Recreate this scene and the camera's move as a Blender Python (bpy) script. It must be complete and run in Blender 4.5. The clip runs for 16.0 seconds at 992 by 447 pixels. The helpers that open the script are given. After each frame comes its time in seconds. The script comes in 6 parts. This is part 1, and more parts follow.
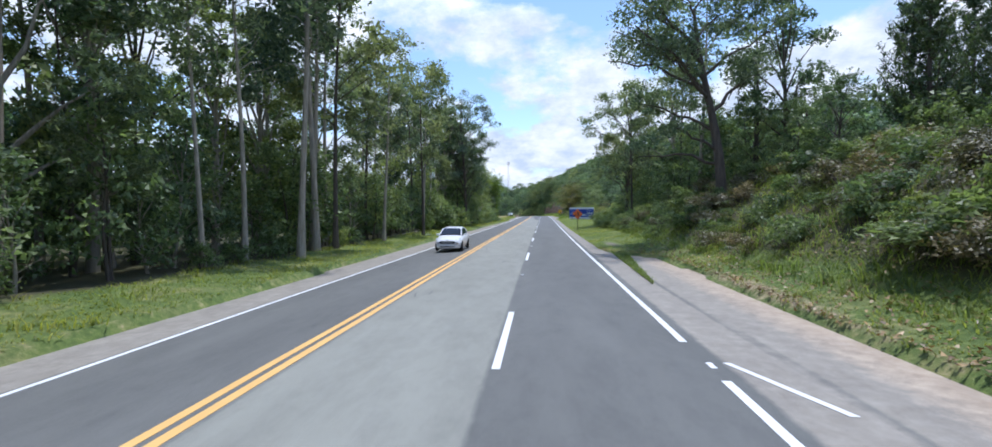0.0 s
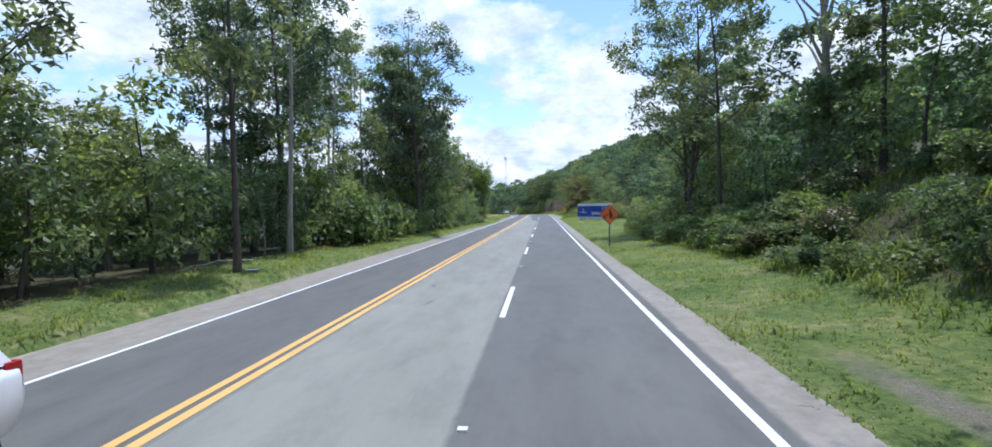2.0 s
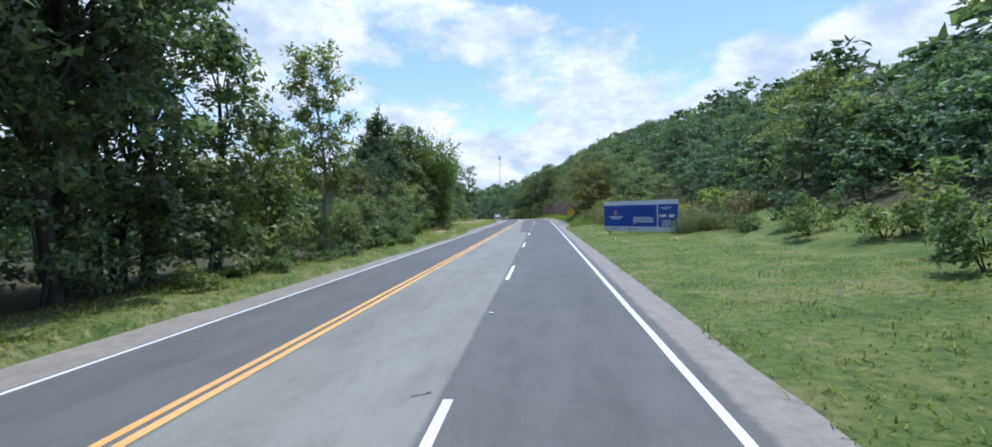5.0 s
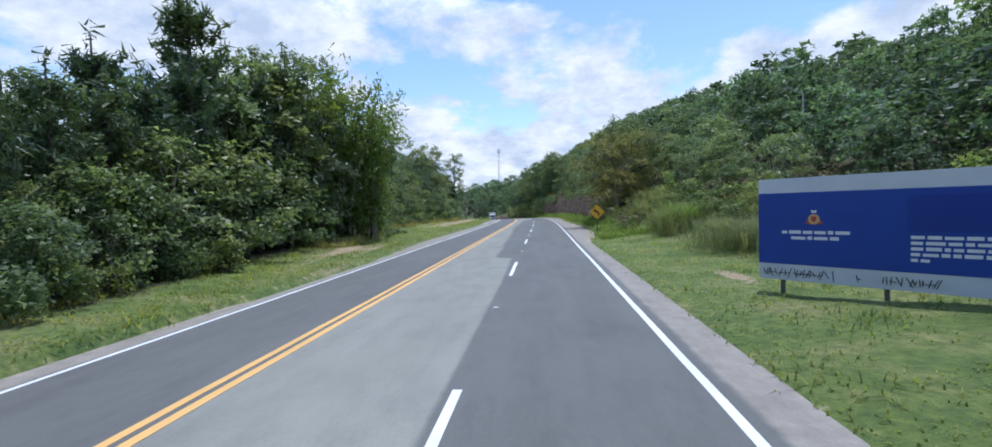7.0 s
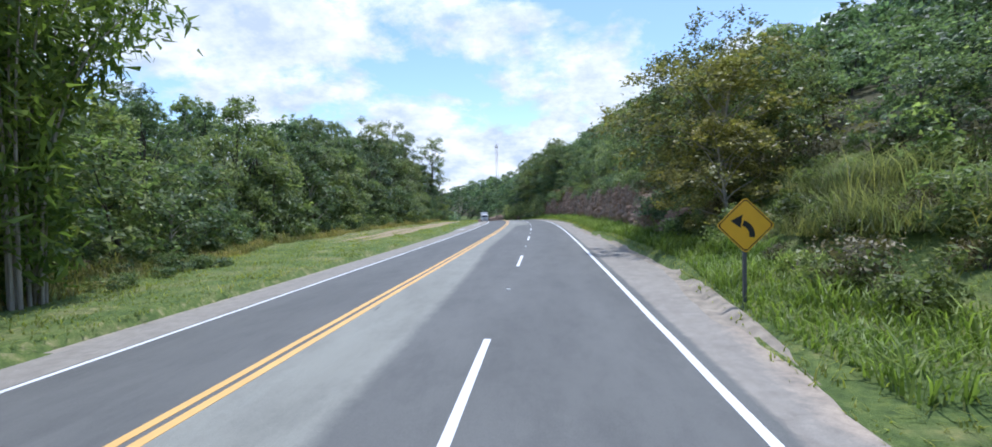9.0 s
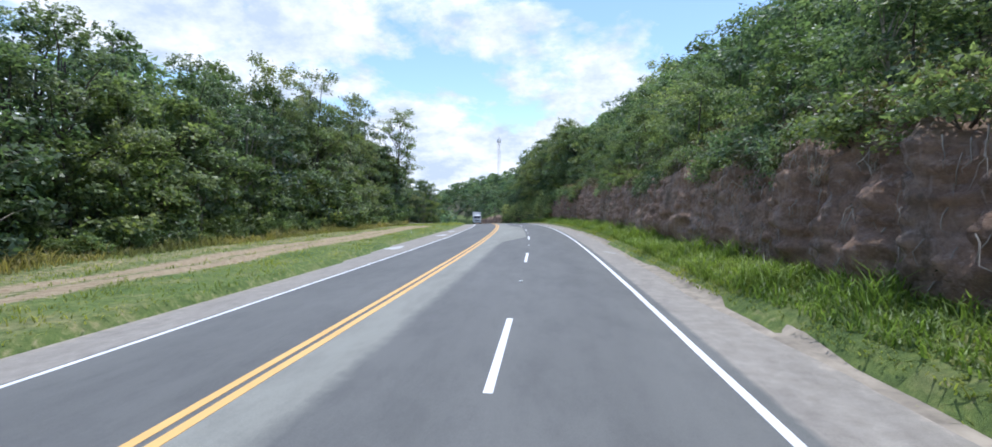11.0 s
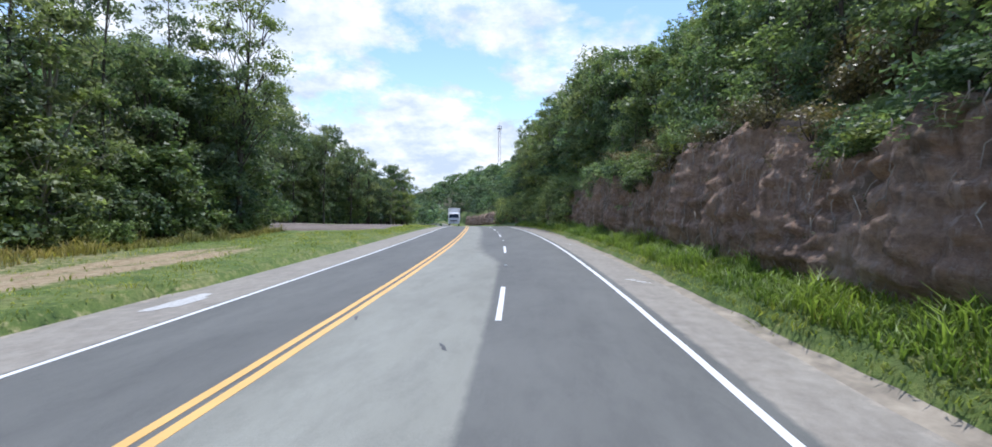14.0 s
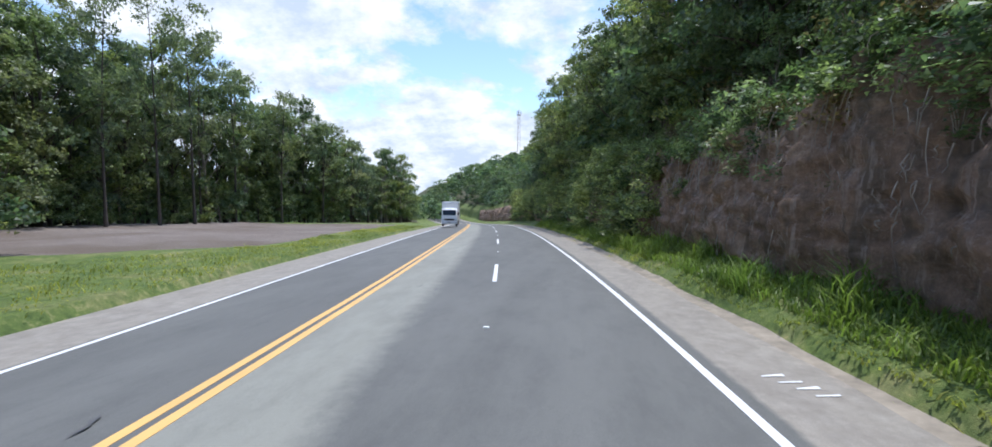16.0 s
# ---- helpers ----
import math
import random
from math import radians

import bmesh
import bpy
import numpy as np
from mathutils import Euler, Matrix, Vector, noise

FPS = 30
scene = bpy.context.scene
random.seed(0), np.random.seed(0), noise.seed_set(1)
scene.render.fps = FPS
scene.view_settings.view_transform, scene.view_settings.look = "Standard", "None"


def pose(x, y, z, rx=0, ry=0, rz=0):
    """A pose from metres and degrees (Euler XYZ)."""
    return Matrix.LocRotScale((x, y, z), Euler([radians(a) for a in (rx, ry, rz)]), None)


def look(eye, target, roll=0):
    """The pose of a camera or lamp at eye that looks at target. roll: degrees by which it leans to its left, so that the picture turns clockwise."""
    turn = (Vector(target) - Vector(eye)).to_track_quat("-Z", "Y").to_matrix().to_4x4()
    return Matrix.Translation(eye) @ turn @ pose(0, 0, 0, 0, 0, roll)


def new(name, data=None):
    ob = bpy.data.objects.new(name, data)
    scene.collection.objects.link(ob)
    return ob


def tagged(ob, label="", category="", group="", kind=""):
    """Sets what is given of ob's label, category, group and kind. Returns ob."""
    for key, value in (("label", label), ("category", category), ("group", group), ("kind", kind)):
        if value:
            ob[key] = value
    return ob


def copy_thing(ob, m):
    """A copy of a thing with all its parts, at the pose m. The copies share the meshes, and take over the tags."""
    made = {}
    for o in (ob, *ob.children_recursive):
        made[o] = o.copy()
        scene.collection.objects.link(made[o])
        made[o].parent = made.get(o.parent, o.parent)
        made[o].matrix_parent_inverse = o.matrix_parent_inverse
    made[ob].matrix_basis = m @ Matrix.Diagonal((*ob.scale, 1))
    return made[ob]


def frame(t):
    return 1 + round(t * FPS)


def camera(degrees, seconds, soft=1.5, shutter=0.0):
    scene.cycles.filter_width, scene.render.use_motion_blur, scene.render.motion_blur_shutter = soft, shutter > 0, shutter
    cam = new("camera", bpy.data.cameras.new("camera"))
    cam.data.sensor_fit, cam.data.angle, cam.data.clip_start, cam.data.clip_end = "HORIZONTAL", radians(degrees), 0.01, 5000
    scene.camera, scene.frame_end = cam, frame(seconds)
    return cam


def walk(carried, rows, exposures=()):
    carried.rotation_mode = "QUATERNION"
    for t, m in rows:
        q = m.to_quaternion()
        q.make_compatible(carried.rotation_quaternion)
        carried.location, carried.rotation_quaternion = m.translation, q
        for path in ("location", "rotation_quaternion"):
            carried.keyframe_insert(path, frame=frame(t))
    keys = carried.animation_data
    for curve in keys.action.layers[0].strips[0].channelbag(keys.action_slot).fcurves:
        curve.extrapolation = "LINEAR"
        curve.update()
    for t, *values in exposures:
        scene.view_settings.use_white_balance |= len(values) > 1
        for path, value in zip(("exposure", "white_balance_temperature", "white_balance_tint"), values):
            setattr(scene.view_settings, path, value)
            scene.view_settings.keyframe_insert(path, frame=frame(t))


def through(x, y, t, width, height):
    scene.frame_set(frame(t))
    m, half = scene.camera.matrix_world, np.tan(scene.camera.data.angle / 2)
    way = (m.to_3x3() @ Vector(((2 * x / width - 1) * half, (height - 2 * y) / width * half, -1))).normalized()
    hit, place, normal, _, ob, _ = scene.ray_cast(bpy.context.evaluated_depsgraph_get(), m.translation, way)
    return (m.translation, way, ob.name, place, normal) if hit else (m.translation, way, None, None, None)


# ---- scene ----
cam = camera(91.0, 16.0, soft=1.6)
# seconds, x, y, z, yaw, pitch, roll
ROWS = [
    (0.0, 0.735, -1.739, 2.577, 5.152, -1.489, 0.308),
    (0.5, 0.776, 5.742, 2.576, 5.479, -1.626, 0.363),
    (1.0, 0.795, 12.904, 2.574, 5.376, -1.513, 0.432),
    (1.5, 0.789, 20.970, 2.570, 5.143, -1.696, 0.507),
    (2.0, 0.991, 28.254, 2.567, 5.108, -1.751, 0.590),
    (2.5, 1.089, 35.243, 2.564, 4.861, -1.674, 0.742),
    (3.0, 1.197, 41.053, 2.563, 4.787, -1.643, 0.936),
    (3.5, 1.255, 49.100, 2.565, 4.539, -1.660, 1.150),
    (4.0, 1.389, 55.950, 2.568, 4.770, -1.372, 1.333),
    (6.5, 1.735, 93.338, 2.624, 4.976, -1.591, 1.398),
    (7.0, 1.777, 101.431, 2.642, 5.088, -1.697, 1.426),
    (7.5, 1.753, 108.020, 2.660, 4.778, -1.496, 1.448),
    (8.0, 1.797, 116.664, 2.681, 5.116, -1.771, 1.486),
    (8.5, 1.791, 123.044, 2.698, 5.056, -1.657, 1.319),
    (9.0, 1.792, 130.861, 2.719, 5.108, -1.855, 1.150),
    (11.5, 1.521, 169.292, 2.790, 5.649, -1.984, -0.392),
    (12.0, 1.374, 177.476, 2.794, 5.587, -1.897, -0.617),
    (12.5, 1.189, 184.074, 2.792, 5.234, -1.874, -0.822),
    (13.0, 1.078, 192.799, 2.780, 5.571, -2.155, -0.879),
    (13.5, 0.988, 198.633, 2.762, 5.753, -2.463, -0.959),
    (14.0, 0.772, 205.023, 2.740, 6.018, -2.595, -0.971),
    (14.5, 0.354, 213.209, 2.695, 6.729, -3.142, -0.973),
    (15.0, 0.028, 218.702, 2.653, 7.279, -3.495, -0.860),
    (15.5, -0.366, 224.834, 2.595, 7.926, -3.433, -0.828),
    (16.0, -0.903, 232.010, 2.512, 8.473, -3.512, -0.722),
]
EXPOSURES = [(t, stops, warm, 12.5) for t, stops, warm in ((0.0, 0.14, 5720), (2.5, 0.25, 5640), (4.0, 0.19, 5620), (6.5, -0.04, 5680), (7.5, 0.03, 5580), (9.0, 0.19, 5680), (12.5, 0.22, 5800), (16.0, 0.24, 5900))]
walk(cam, [(t, pose(x, y, z, 90 + pitch, roll, yaw)) for t, x, y, z, yaw, pitch, roll in ROWS], EXPOSURES)

# ---- light: sky with broken cloud, one high sun ----
SUN_HEIGHT, SUN_TURN = 77.0, 30.0   # degrees above the horizon, and clockwise from straight ahead
scene.view_settings.exposure = 0.0

world = bpy.data.worlds.new("sky")
scene.world = world
world.use_nodes = True
wt = world.node_tree
wt.nodes.clear()


def wnode(kind, **values):
    n = wt.nodes.new(kind)
    for key, value in values.items():
        n.inputs[key].default_value = value
    return n


def wlink(a, b):
    wt.links.new(a, b)


sky = wnode("ShaderNodeTexSky")
sky.sky_type, sky.sun_disc = "NISHITA", False
sky.sun_elevation, sky.sun_rotation = radians(SUN_HEIGHT), radians(SUN_TURN)
sky.air_density, sky.dust_density, sky.ozone_density = 1.0, 0.6, 1.6
coord = wnode("ShaderNodeTexCoord")
apart = wnode("ShaderNodeSeparateXYZ")
wlink(coord.outputs["Generated"], apart.inputs[0])
lift = wnode("ShaderNodeMath")
lift.operation, lift.inputs[1].default_value = "ADD", 0.42
wlink(apart.outputs["Z"], lift.inputs[0])
floor_z = wnode("ShaderNodeMath")
floor_z.operation, floor_z.inputs[1].default_value = "MAXIMUM", 0.05
wlink(lift.outputs[0], floor_z.inputs[0])
flat_x, flat_y = wnode("ShaderNodeMath"), wnode("ShaderNodeMath")
for node, axis in ((flat_x, "X"), (flat_y, "Y")):
    node.operation = "DIVIDE"
    wlink(apart.outputs[axis], node.inputs[0])
    wlink(floor_z.outputs[0], node.inputs[1])
plane = wnode("ShaderNodeCombineXYZ")
wlink(flat_x.outputs[0], plane.inputs[0])
wlink(flat_y.outputs[0], plane.inputs[1])
shift = wnode("ShaderNodeVectorMath")
shift.operation = "ADD"
shift.inputs[1].default_value = (3.1, 7.4, 0.0)
wlink(plane.outputs[0], shift.inputs[0])
billow = wnode("ShaderNodeTexNoise", Scale=2.2, Detail=10.0, Roughness=0.6, Distortion=0.15)
wlink(shift.outputs[0], billow.inputs["Vector"])
cover = wnode("ShaderNodeValToRGB")
cover.color_ramp.elements[0].position, cover.color_ramp.elements[1].position = 0.42, 0.50
haze = wnode("ShaderNodeMapRange")   # more cloud towards the horizon
haze.inputs["From Min"].default_value, haze.inputs["From Max"].default_value = 0.0, 0.5
haze.inputs["To Min"].default_value, haze.inputs["To Max"].default_value = 0.15, -0.15
wlink(apart.outputs["Z"], haze.inputs["Value"])
banked = wnode("ShaderNodeMath")
banked.operation = "ADD"
wlink(billow.outputs["Fac"], banked.inputs[0])
wlink(haze.outputs[0], banked.inputs[1])
wlink(banked.outputs[0], cover.inputs[0])
shade = wnode("ShaderNodeTexNoise", Scale=5.5, Detail=8.0, Roughness=0.62)
wlink(shift.outputs[0], shade.inputs["Vector"])
cloud = wnode("ShaderNodeValToRGB")
cloud.color_ramp.elements[0].position, cloud.color_ramp.elements[0].color = 0.38, (0.50, 0.57, 0.66, 1)
cloud.color_ramp.elements[1].position, cloud.color_ramp.elements[1].color = 0.62, (0.84, 0.845, 0.85, 1)
wlink(shade.outputs["Fac"], cloud.inputs[0])
zenith_fill = wnode("ShaderNodeMapRange")   # cloud brightened towards the zenith, mostly out of view, as added fill light
zenith_fill.inputs["From Min"].default_value, zenith_fill.inputs["From Max"].default_value = 0.35, 1.0
zenith_fill.inputs["To Min"].default_value, zenith_fill.inputs["To Max"].default_value = 0.89, 3.9
wlink(apart.outputs["Z"], zenith_fill.inputs["Value"])
lit = wnode("ShaderNodeVectorMath")
lit.operation = "SCALE"
wlink(cloud.outputs[0], lit.inputs[0])
wlink(zenith_fill.outputs[0], lit.inputs["Scale"])
dim = wnode("ShaderNodeVectorMath")
dim.operation = "SCALE"
dim.inputs["Scale"].default_value = 0.15
wlink(sky.outputs[0], dim.inputs[0])
both = wnode("ShaderNodeMix")
both.data_type = "RGBA"
wlink(cover.outputs[0], both.inputs[0])
wlink(dim.outputs[0], both.inputs[6])
wlink(lit.outputs[0], both.inputs[7])
back = wnode("ShaderNodeBackground", Strength=1.32)
wlink(both.outputs[2], back.inputs[0])
out = wnode("ShaderNodeOutputWorld")
wlink(back.outputs[0], out.inputs[0])

sun = new("sun", bpy.data.lights.new("sun", "SUN"))
sun.data.energy, sun.data.angle, sun.data.color = 3.3, radians(0.53), (1.0, 0.96, 0.90)
away = Vector((math.sin(radians(SUN_TURN)) * math.cos(radians(SUN_HEIGHT)), math.cos(radians(SUN_TURN)) * math.cos(radians(SUN_HEIGHT)), math.sin(radians(SUN_HEIGHT))))
sun.matrix_world = look(away * 300, (0, 0, 0))

# ---- materials ----
def material(name, rough=0.8, metal=0.0):
    m = bpy.data.materials.new(name)
    m.use_nodes = True
    b = m.node_tree.nodes["Principled BSDF"]
    b.inputs["Roughness"].default_value, b.inputs["Metallic"].default_value = rough, metal
    return m, m.node_tree, b


def add(nt, kind, **values):
    n = nt.nodes.new(kind)
    for key, value in values.items():
        n.inputs[key].default_value = value
    return n


def grain(nt, scale, detail=4.0, rough=0.6, space="Object", stretch=(1, 1, 1)):
    c = add(nt, "ShaderNodeTexCoord")
    m = add(nt, "ShaderNodeMapping", Scale=stretch)
    nt.links.new(c.outputs[space], m.inputs[0])
    n = add(nt, "ShaderNodeTexNoise", Scale=scale, Detail=detail, Roughness=rough)
    nt.links.new(m.outputs[0], n.inputs["Vector"])
    return n.outputs["Fac"]


def ramp(nt, fac, *stops):
    r = add(nt, "ShaderNodeValToRGB")
    while len(r.color_ramp.elements) < len(stops):
        r.color_ramp.elements.new(0.5)
    for e, (p, c) in zip(r.color_ramp.elements, stops):
        e.position, e.color = p, (*c, 1)
    nt.links.new(fac, r.inputs[0])
    return r.outputs[0]


def mixed(nt, fac, a, b, how="MIX"):
    n = add(nt, "ShaderNodeMix")
    n.data_type, n.blend_type = "RGBA", how
    for i, v in ((0, fac), (6, a), (7, b)):
        if isinstance(v, (int, float)):
            n.inputs[i].default_value = v
        elif isinstance(v, tuple):
            n.inputs[i].default_value = (*v, 1)
        else:
            nt.links.new(v, n.inputs[i])
    return n.outputs[2]


def calc(nt, how, a, b):
    n = add(nt, "ShaderNodeMath")
    n.operation = how
    for i, v in ((0, a), (1, b)):
        if isinstance(v, (int, float)):
            n.inputs[i].default_value = v
        else:
            nt.links.new(v, n.inputs[i])
    return n.outputs[0]


def bump(nt, b, height, strength=0.3, distance=0.02):
    n = add(nt, "ShaderNodeBump", Strength=strength, Distance=distance)
    nt.links.new(height, n.inputs["Height"])
    nt.links.new(n.outputs[0], b.inputs["Normal"])


def attribute(nt, name):
    n = add(nt, "ShaderNodeAttribute")
    n.attribute_name = name
    return n


def plain(name, colour, rough=0.5, metal=0.0, vary=0.12, scale=6.0, relief=0.0):
    m, nt, b = material(name, rough, metal)
    dark = tuple(c * (1 - vary) for c in colour)
    light = tuple(min(1, c * (1 + vary)) for c in colour)
    col = ramp(nt, grain(nt, scale, 5.0), (0.3, dark), (0.7, light))
    nt.links.new(col, b.inputs["Base Color"])
    if relief:
        bump(nt, b, grain(nt, scale * 6), relief, 0.01)
    return m


def make_asphalt():
    m, nt, b = material("asphalt", 0.82)
    at = attribute(nt, "surface")
    sep = add(nt, "ShaderNodeSeparateColor")
    nt.links.new(at.outputs["Color"], sep.inputs[0])
    broad = grain(nt, 0.35, 5.0, 0.6, stretch=(1.6, 0.25, 1))
    spots = grain(nt, 3.0, 6.0, 0.7)
    fine = grain(nt, 90.0, 3.0, 0.7)
    dark = ramp(nt, broad, (0.3, (0.119, 0.119, 0.108)), (0.7, (0.159, 0.159, 0.143)))
    pale = ramp(nt, broad, (0.3, (0.236, 0.233, 0.194)), (0.7, (0.290, 0.288, 0.242)))
    edge = ramp(nt, spots, (0.3, (0.245, 0.218, 0.178)), (0.7, (0.345, 0.312, 0.26)))
    dust = ramp(nt, spots, (0.3, (0.35, 0.265, 0.185)), (0.7, (0.48, 0.395, 0.30)))
    def soft(ch, wobble=0.35):
        w = calc(nt, "MULTIPLY", calc(nt, "SUBTRACT", spots, 0.5), wobble)
        s = calc(nt, "ADD", sep.outputs[ch], w)
        r = add(nt, "ShaderNodeMapRange")
        r.inputs["From Min"].default_value, r.inputs["From Max"].default_value = 0.35, 0.65
        nt.links.new(s, r.inputs["Value"])
        return r.outputs[0]
    col = mixed(nt, soft(0), dark, pale)
    col = mixed(nt, soft(1), col, edge)
    col = mixed(nt, soft(2, 0.8), col, dust)
    speck = ramp(nt, fine, (0.25, (0.72, 0.72, 0.72)), (0.75, (1.2, 1.2, 1.2)))
    col = mixed(nt, 1.0, col, speck, "MULTIPLY")
    wear = ramp(nt, grain(nt, 1.4, 8.0, 0.75, stretch=(1, 0.4, 1)), (0.36, (0.84, 0.84, 0.85)), (0.55, (1, 1, 1)))
    col = mixed(nt, 1.0, col, wear, "MULTIPLY")
    nt.links.new(col, b.inputs["Base Color"])
    bump(nt, b, fine, 0.35, 0.006)
    return m


def make_paint(name, colour, worn=(0.2, 0.2, 0.2), low=0.27, high=0.36):
    m, nt, b = material(name, 0.65)
    f = grain(nt, 9.0, 8.0, 0.75)
    k = ramp(nt, f, (low, (1, 1, 1)), (high, (0, 0, 0)))
    tone = ramp(nt, grain(nt, 1.1, 4.0), (0.3, tuple(c * 0.86 for c in colour)), (0.7, colour))
    nt.links.new(mixed(nt, k, tone, worn), b.inputs["Base Color"])
    bump(nt, b, grain(nt, 80.0), 0.3, 0.004)
    return m


def make_ground():
    m, nt, b = material("ground_cover", 0.95)
    at = attribute(nt, "cover")
    sep = add(nt, "ShaderNodeSeparateColor")
    nt.links.new(at.outputs["Color"], sep.inputs[0])
    n1, n2, n3 = grain(nt, 0.5, 6.0, 0.65), grain(nt, 4.0, 6.0, 0.7), grain(nt, 40.0, 4.0, 0.7)
    grass = ramp(nt, n1, (0.3, (0.082, 0.132, 0.026)), (0.50, (0.144, 0.190, 0.042)), (0.68, (0.250, 0.238, 0.095)))
    tuft = ramp(nt, n2, (0.32, (0.5, 0.58, 0.5)), (0.52, (0.95, 1.0, 0.95)), (0.7, (1.4, 1.3, 1.15)))
    grass = mixed(nt, 0.9, grass, tuft, "MULTIPLY")
    soil = ramp(nt, n2, (0.3, (0.27, 0.178, 0.095)), (0.6, (0.44, 0.345, 0.215)), (0.8, (0.57, 0.49, 0.35)))
    litter = ramp(nt, n2, (0.3, (0.042, 0.046, 0.016)), (0.6, (0.092, 0.084, 0.034)), (0.8, (0.18, 0.125, 0.062)))
    gravel = ramp(nt, n3, (0.3, (0.13, 0.105, 0.085)), (0.7, (0.29, 0.245, 0.205)))
    patch = ramp(nt, grain(nt, 0.16, 5.0), (0.35, (0.72, 0.66, 0.6)), (0.65, (1.1, 1.1, 1.12)))
    gravel = mixed(nt, 1.0, gravel, patch, "MULTIPLY")
    def soft(ch, wobble=0.7):
        s = calc(nt, "ADD", sep.outputs[ch], calc(nt, "MULTIPLY", calc(nt, "SUBTRACT", n2, 0.5), wobble))
        r = add(nt, "ShaderNodeMapRange")
        r.inputs["From Min"].default_value, r.inputs["From Max"].default_value = 0.35, 0.65
        nt.links.new(s, r.inputs["Value"])
        return r.outputs[0]
    col = mixed(nt, soft(2, 0.4), grass, litter)
    col = mixed(nt, soft(1, 0.5), col, gravel)
    col = mixed(nt, soft(0, 0.9), col, soil)
    nt.links.new(mixed(nt, 1.0, col, ramp(nt, n3, (0.2, (0.7, 0.7, 0.7)), (0.8, (1.2, 1.2, 1.2))), "MULTIPLY"), b.inputs["Base Color"])
    bump(nt, b, n3, 0.8, 0.05)
    return m


def make_leaf(name, dark, light, gloss=0.45, through=0.28):
    m, nt, b = material(name, gloss)
    g = add(nt, "ShaderNodeNewGeometry")
    o = add(nt, "ShaderNodeObjectInfo")
    col = ramp(nt, g.outputs["Random Per Island"], (0.0, dark), (0.75, light), (1.0, tuple(min(1, c * 1.35) for c in light)))
    tone = ramp(nt, o.outputs["Random"], (0.0, (0.60, 0.68, 0.74)), (0.5, (1, 1, 1)), (1.0, (1.35, 1.2, 0.95)))
    col = mixed(nt, 1.0, col, tone, "MULTIPLY")
    patch = ramp(nt, grain(nt, 0.5, 3.0), (0.3, (0.75, 0.8, 0.8)), (0.7, (1.2, 1.15, 1.0)))
    col = mixed(nt, 1.0, col, patch, "MULTIPLY")
    broad = ramp(nt, grain(nt, 0.11, 2.0), (0.3, (0.78, 0.84, 0.86)), (0.7, (1.25, 1.12, 0.9)))
    col = mixed(nt, 1.0, col, broad, "MULTIPLY")
    grown = attribute(nt, "tone")
    own = calc(nt, "ADD", grown.outputs["Fac"], 1.0)
    gain = add(nt, "ShaderNodeCombineColor")
    for ch in range(3):
        nt.links.new(own, gain.inputs[ch])
    col = mixed(nt, 1.0, col, gain.outputs[0], "MULTIPLY")
    nt.links.new(col, b.inputs["Base Color"])
    b.inputs["Specular IOR Level"].default_value = 0.4
    t = add(nt, "ShaderNodeBsdfTranslucent")
    nt.links.new(mixed(nt, 1.0, col, (1.1, 1.25, 0.75), "MULTIPLY"), t.inputs[0])
    mix = add(nt, "ShaderNodeMixShader")
    mix.inputs[0].default_value = through
    nt.links.new(b.outputs[0], mix.inputs[1])
    nt.links.new(t.outputs[0], mix.inputs[2])
    nt.links.new(mix.outputs[0], nt.nodes["Material Output"].inputs[0])
    return m


def make_bark(name, dark, light):
    m, nt, b = material(name, 0.9)
    f = grain(nt, 3.0, 6.0, 0.65, stretch=(2.5, 2.5, 0.35))
    nt.links.new(ramp(nt, f, (0.3, dark), (0.7, light)), b.inputs["Base Color"])
    bump(nt, b, f, 0.6, 0.03)
    return m


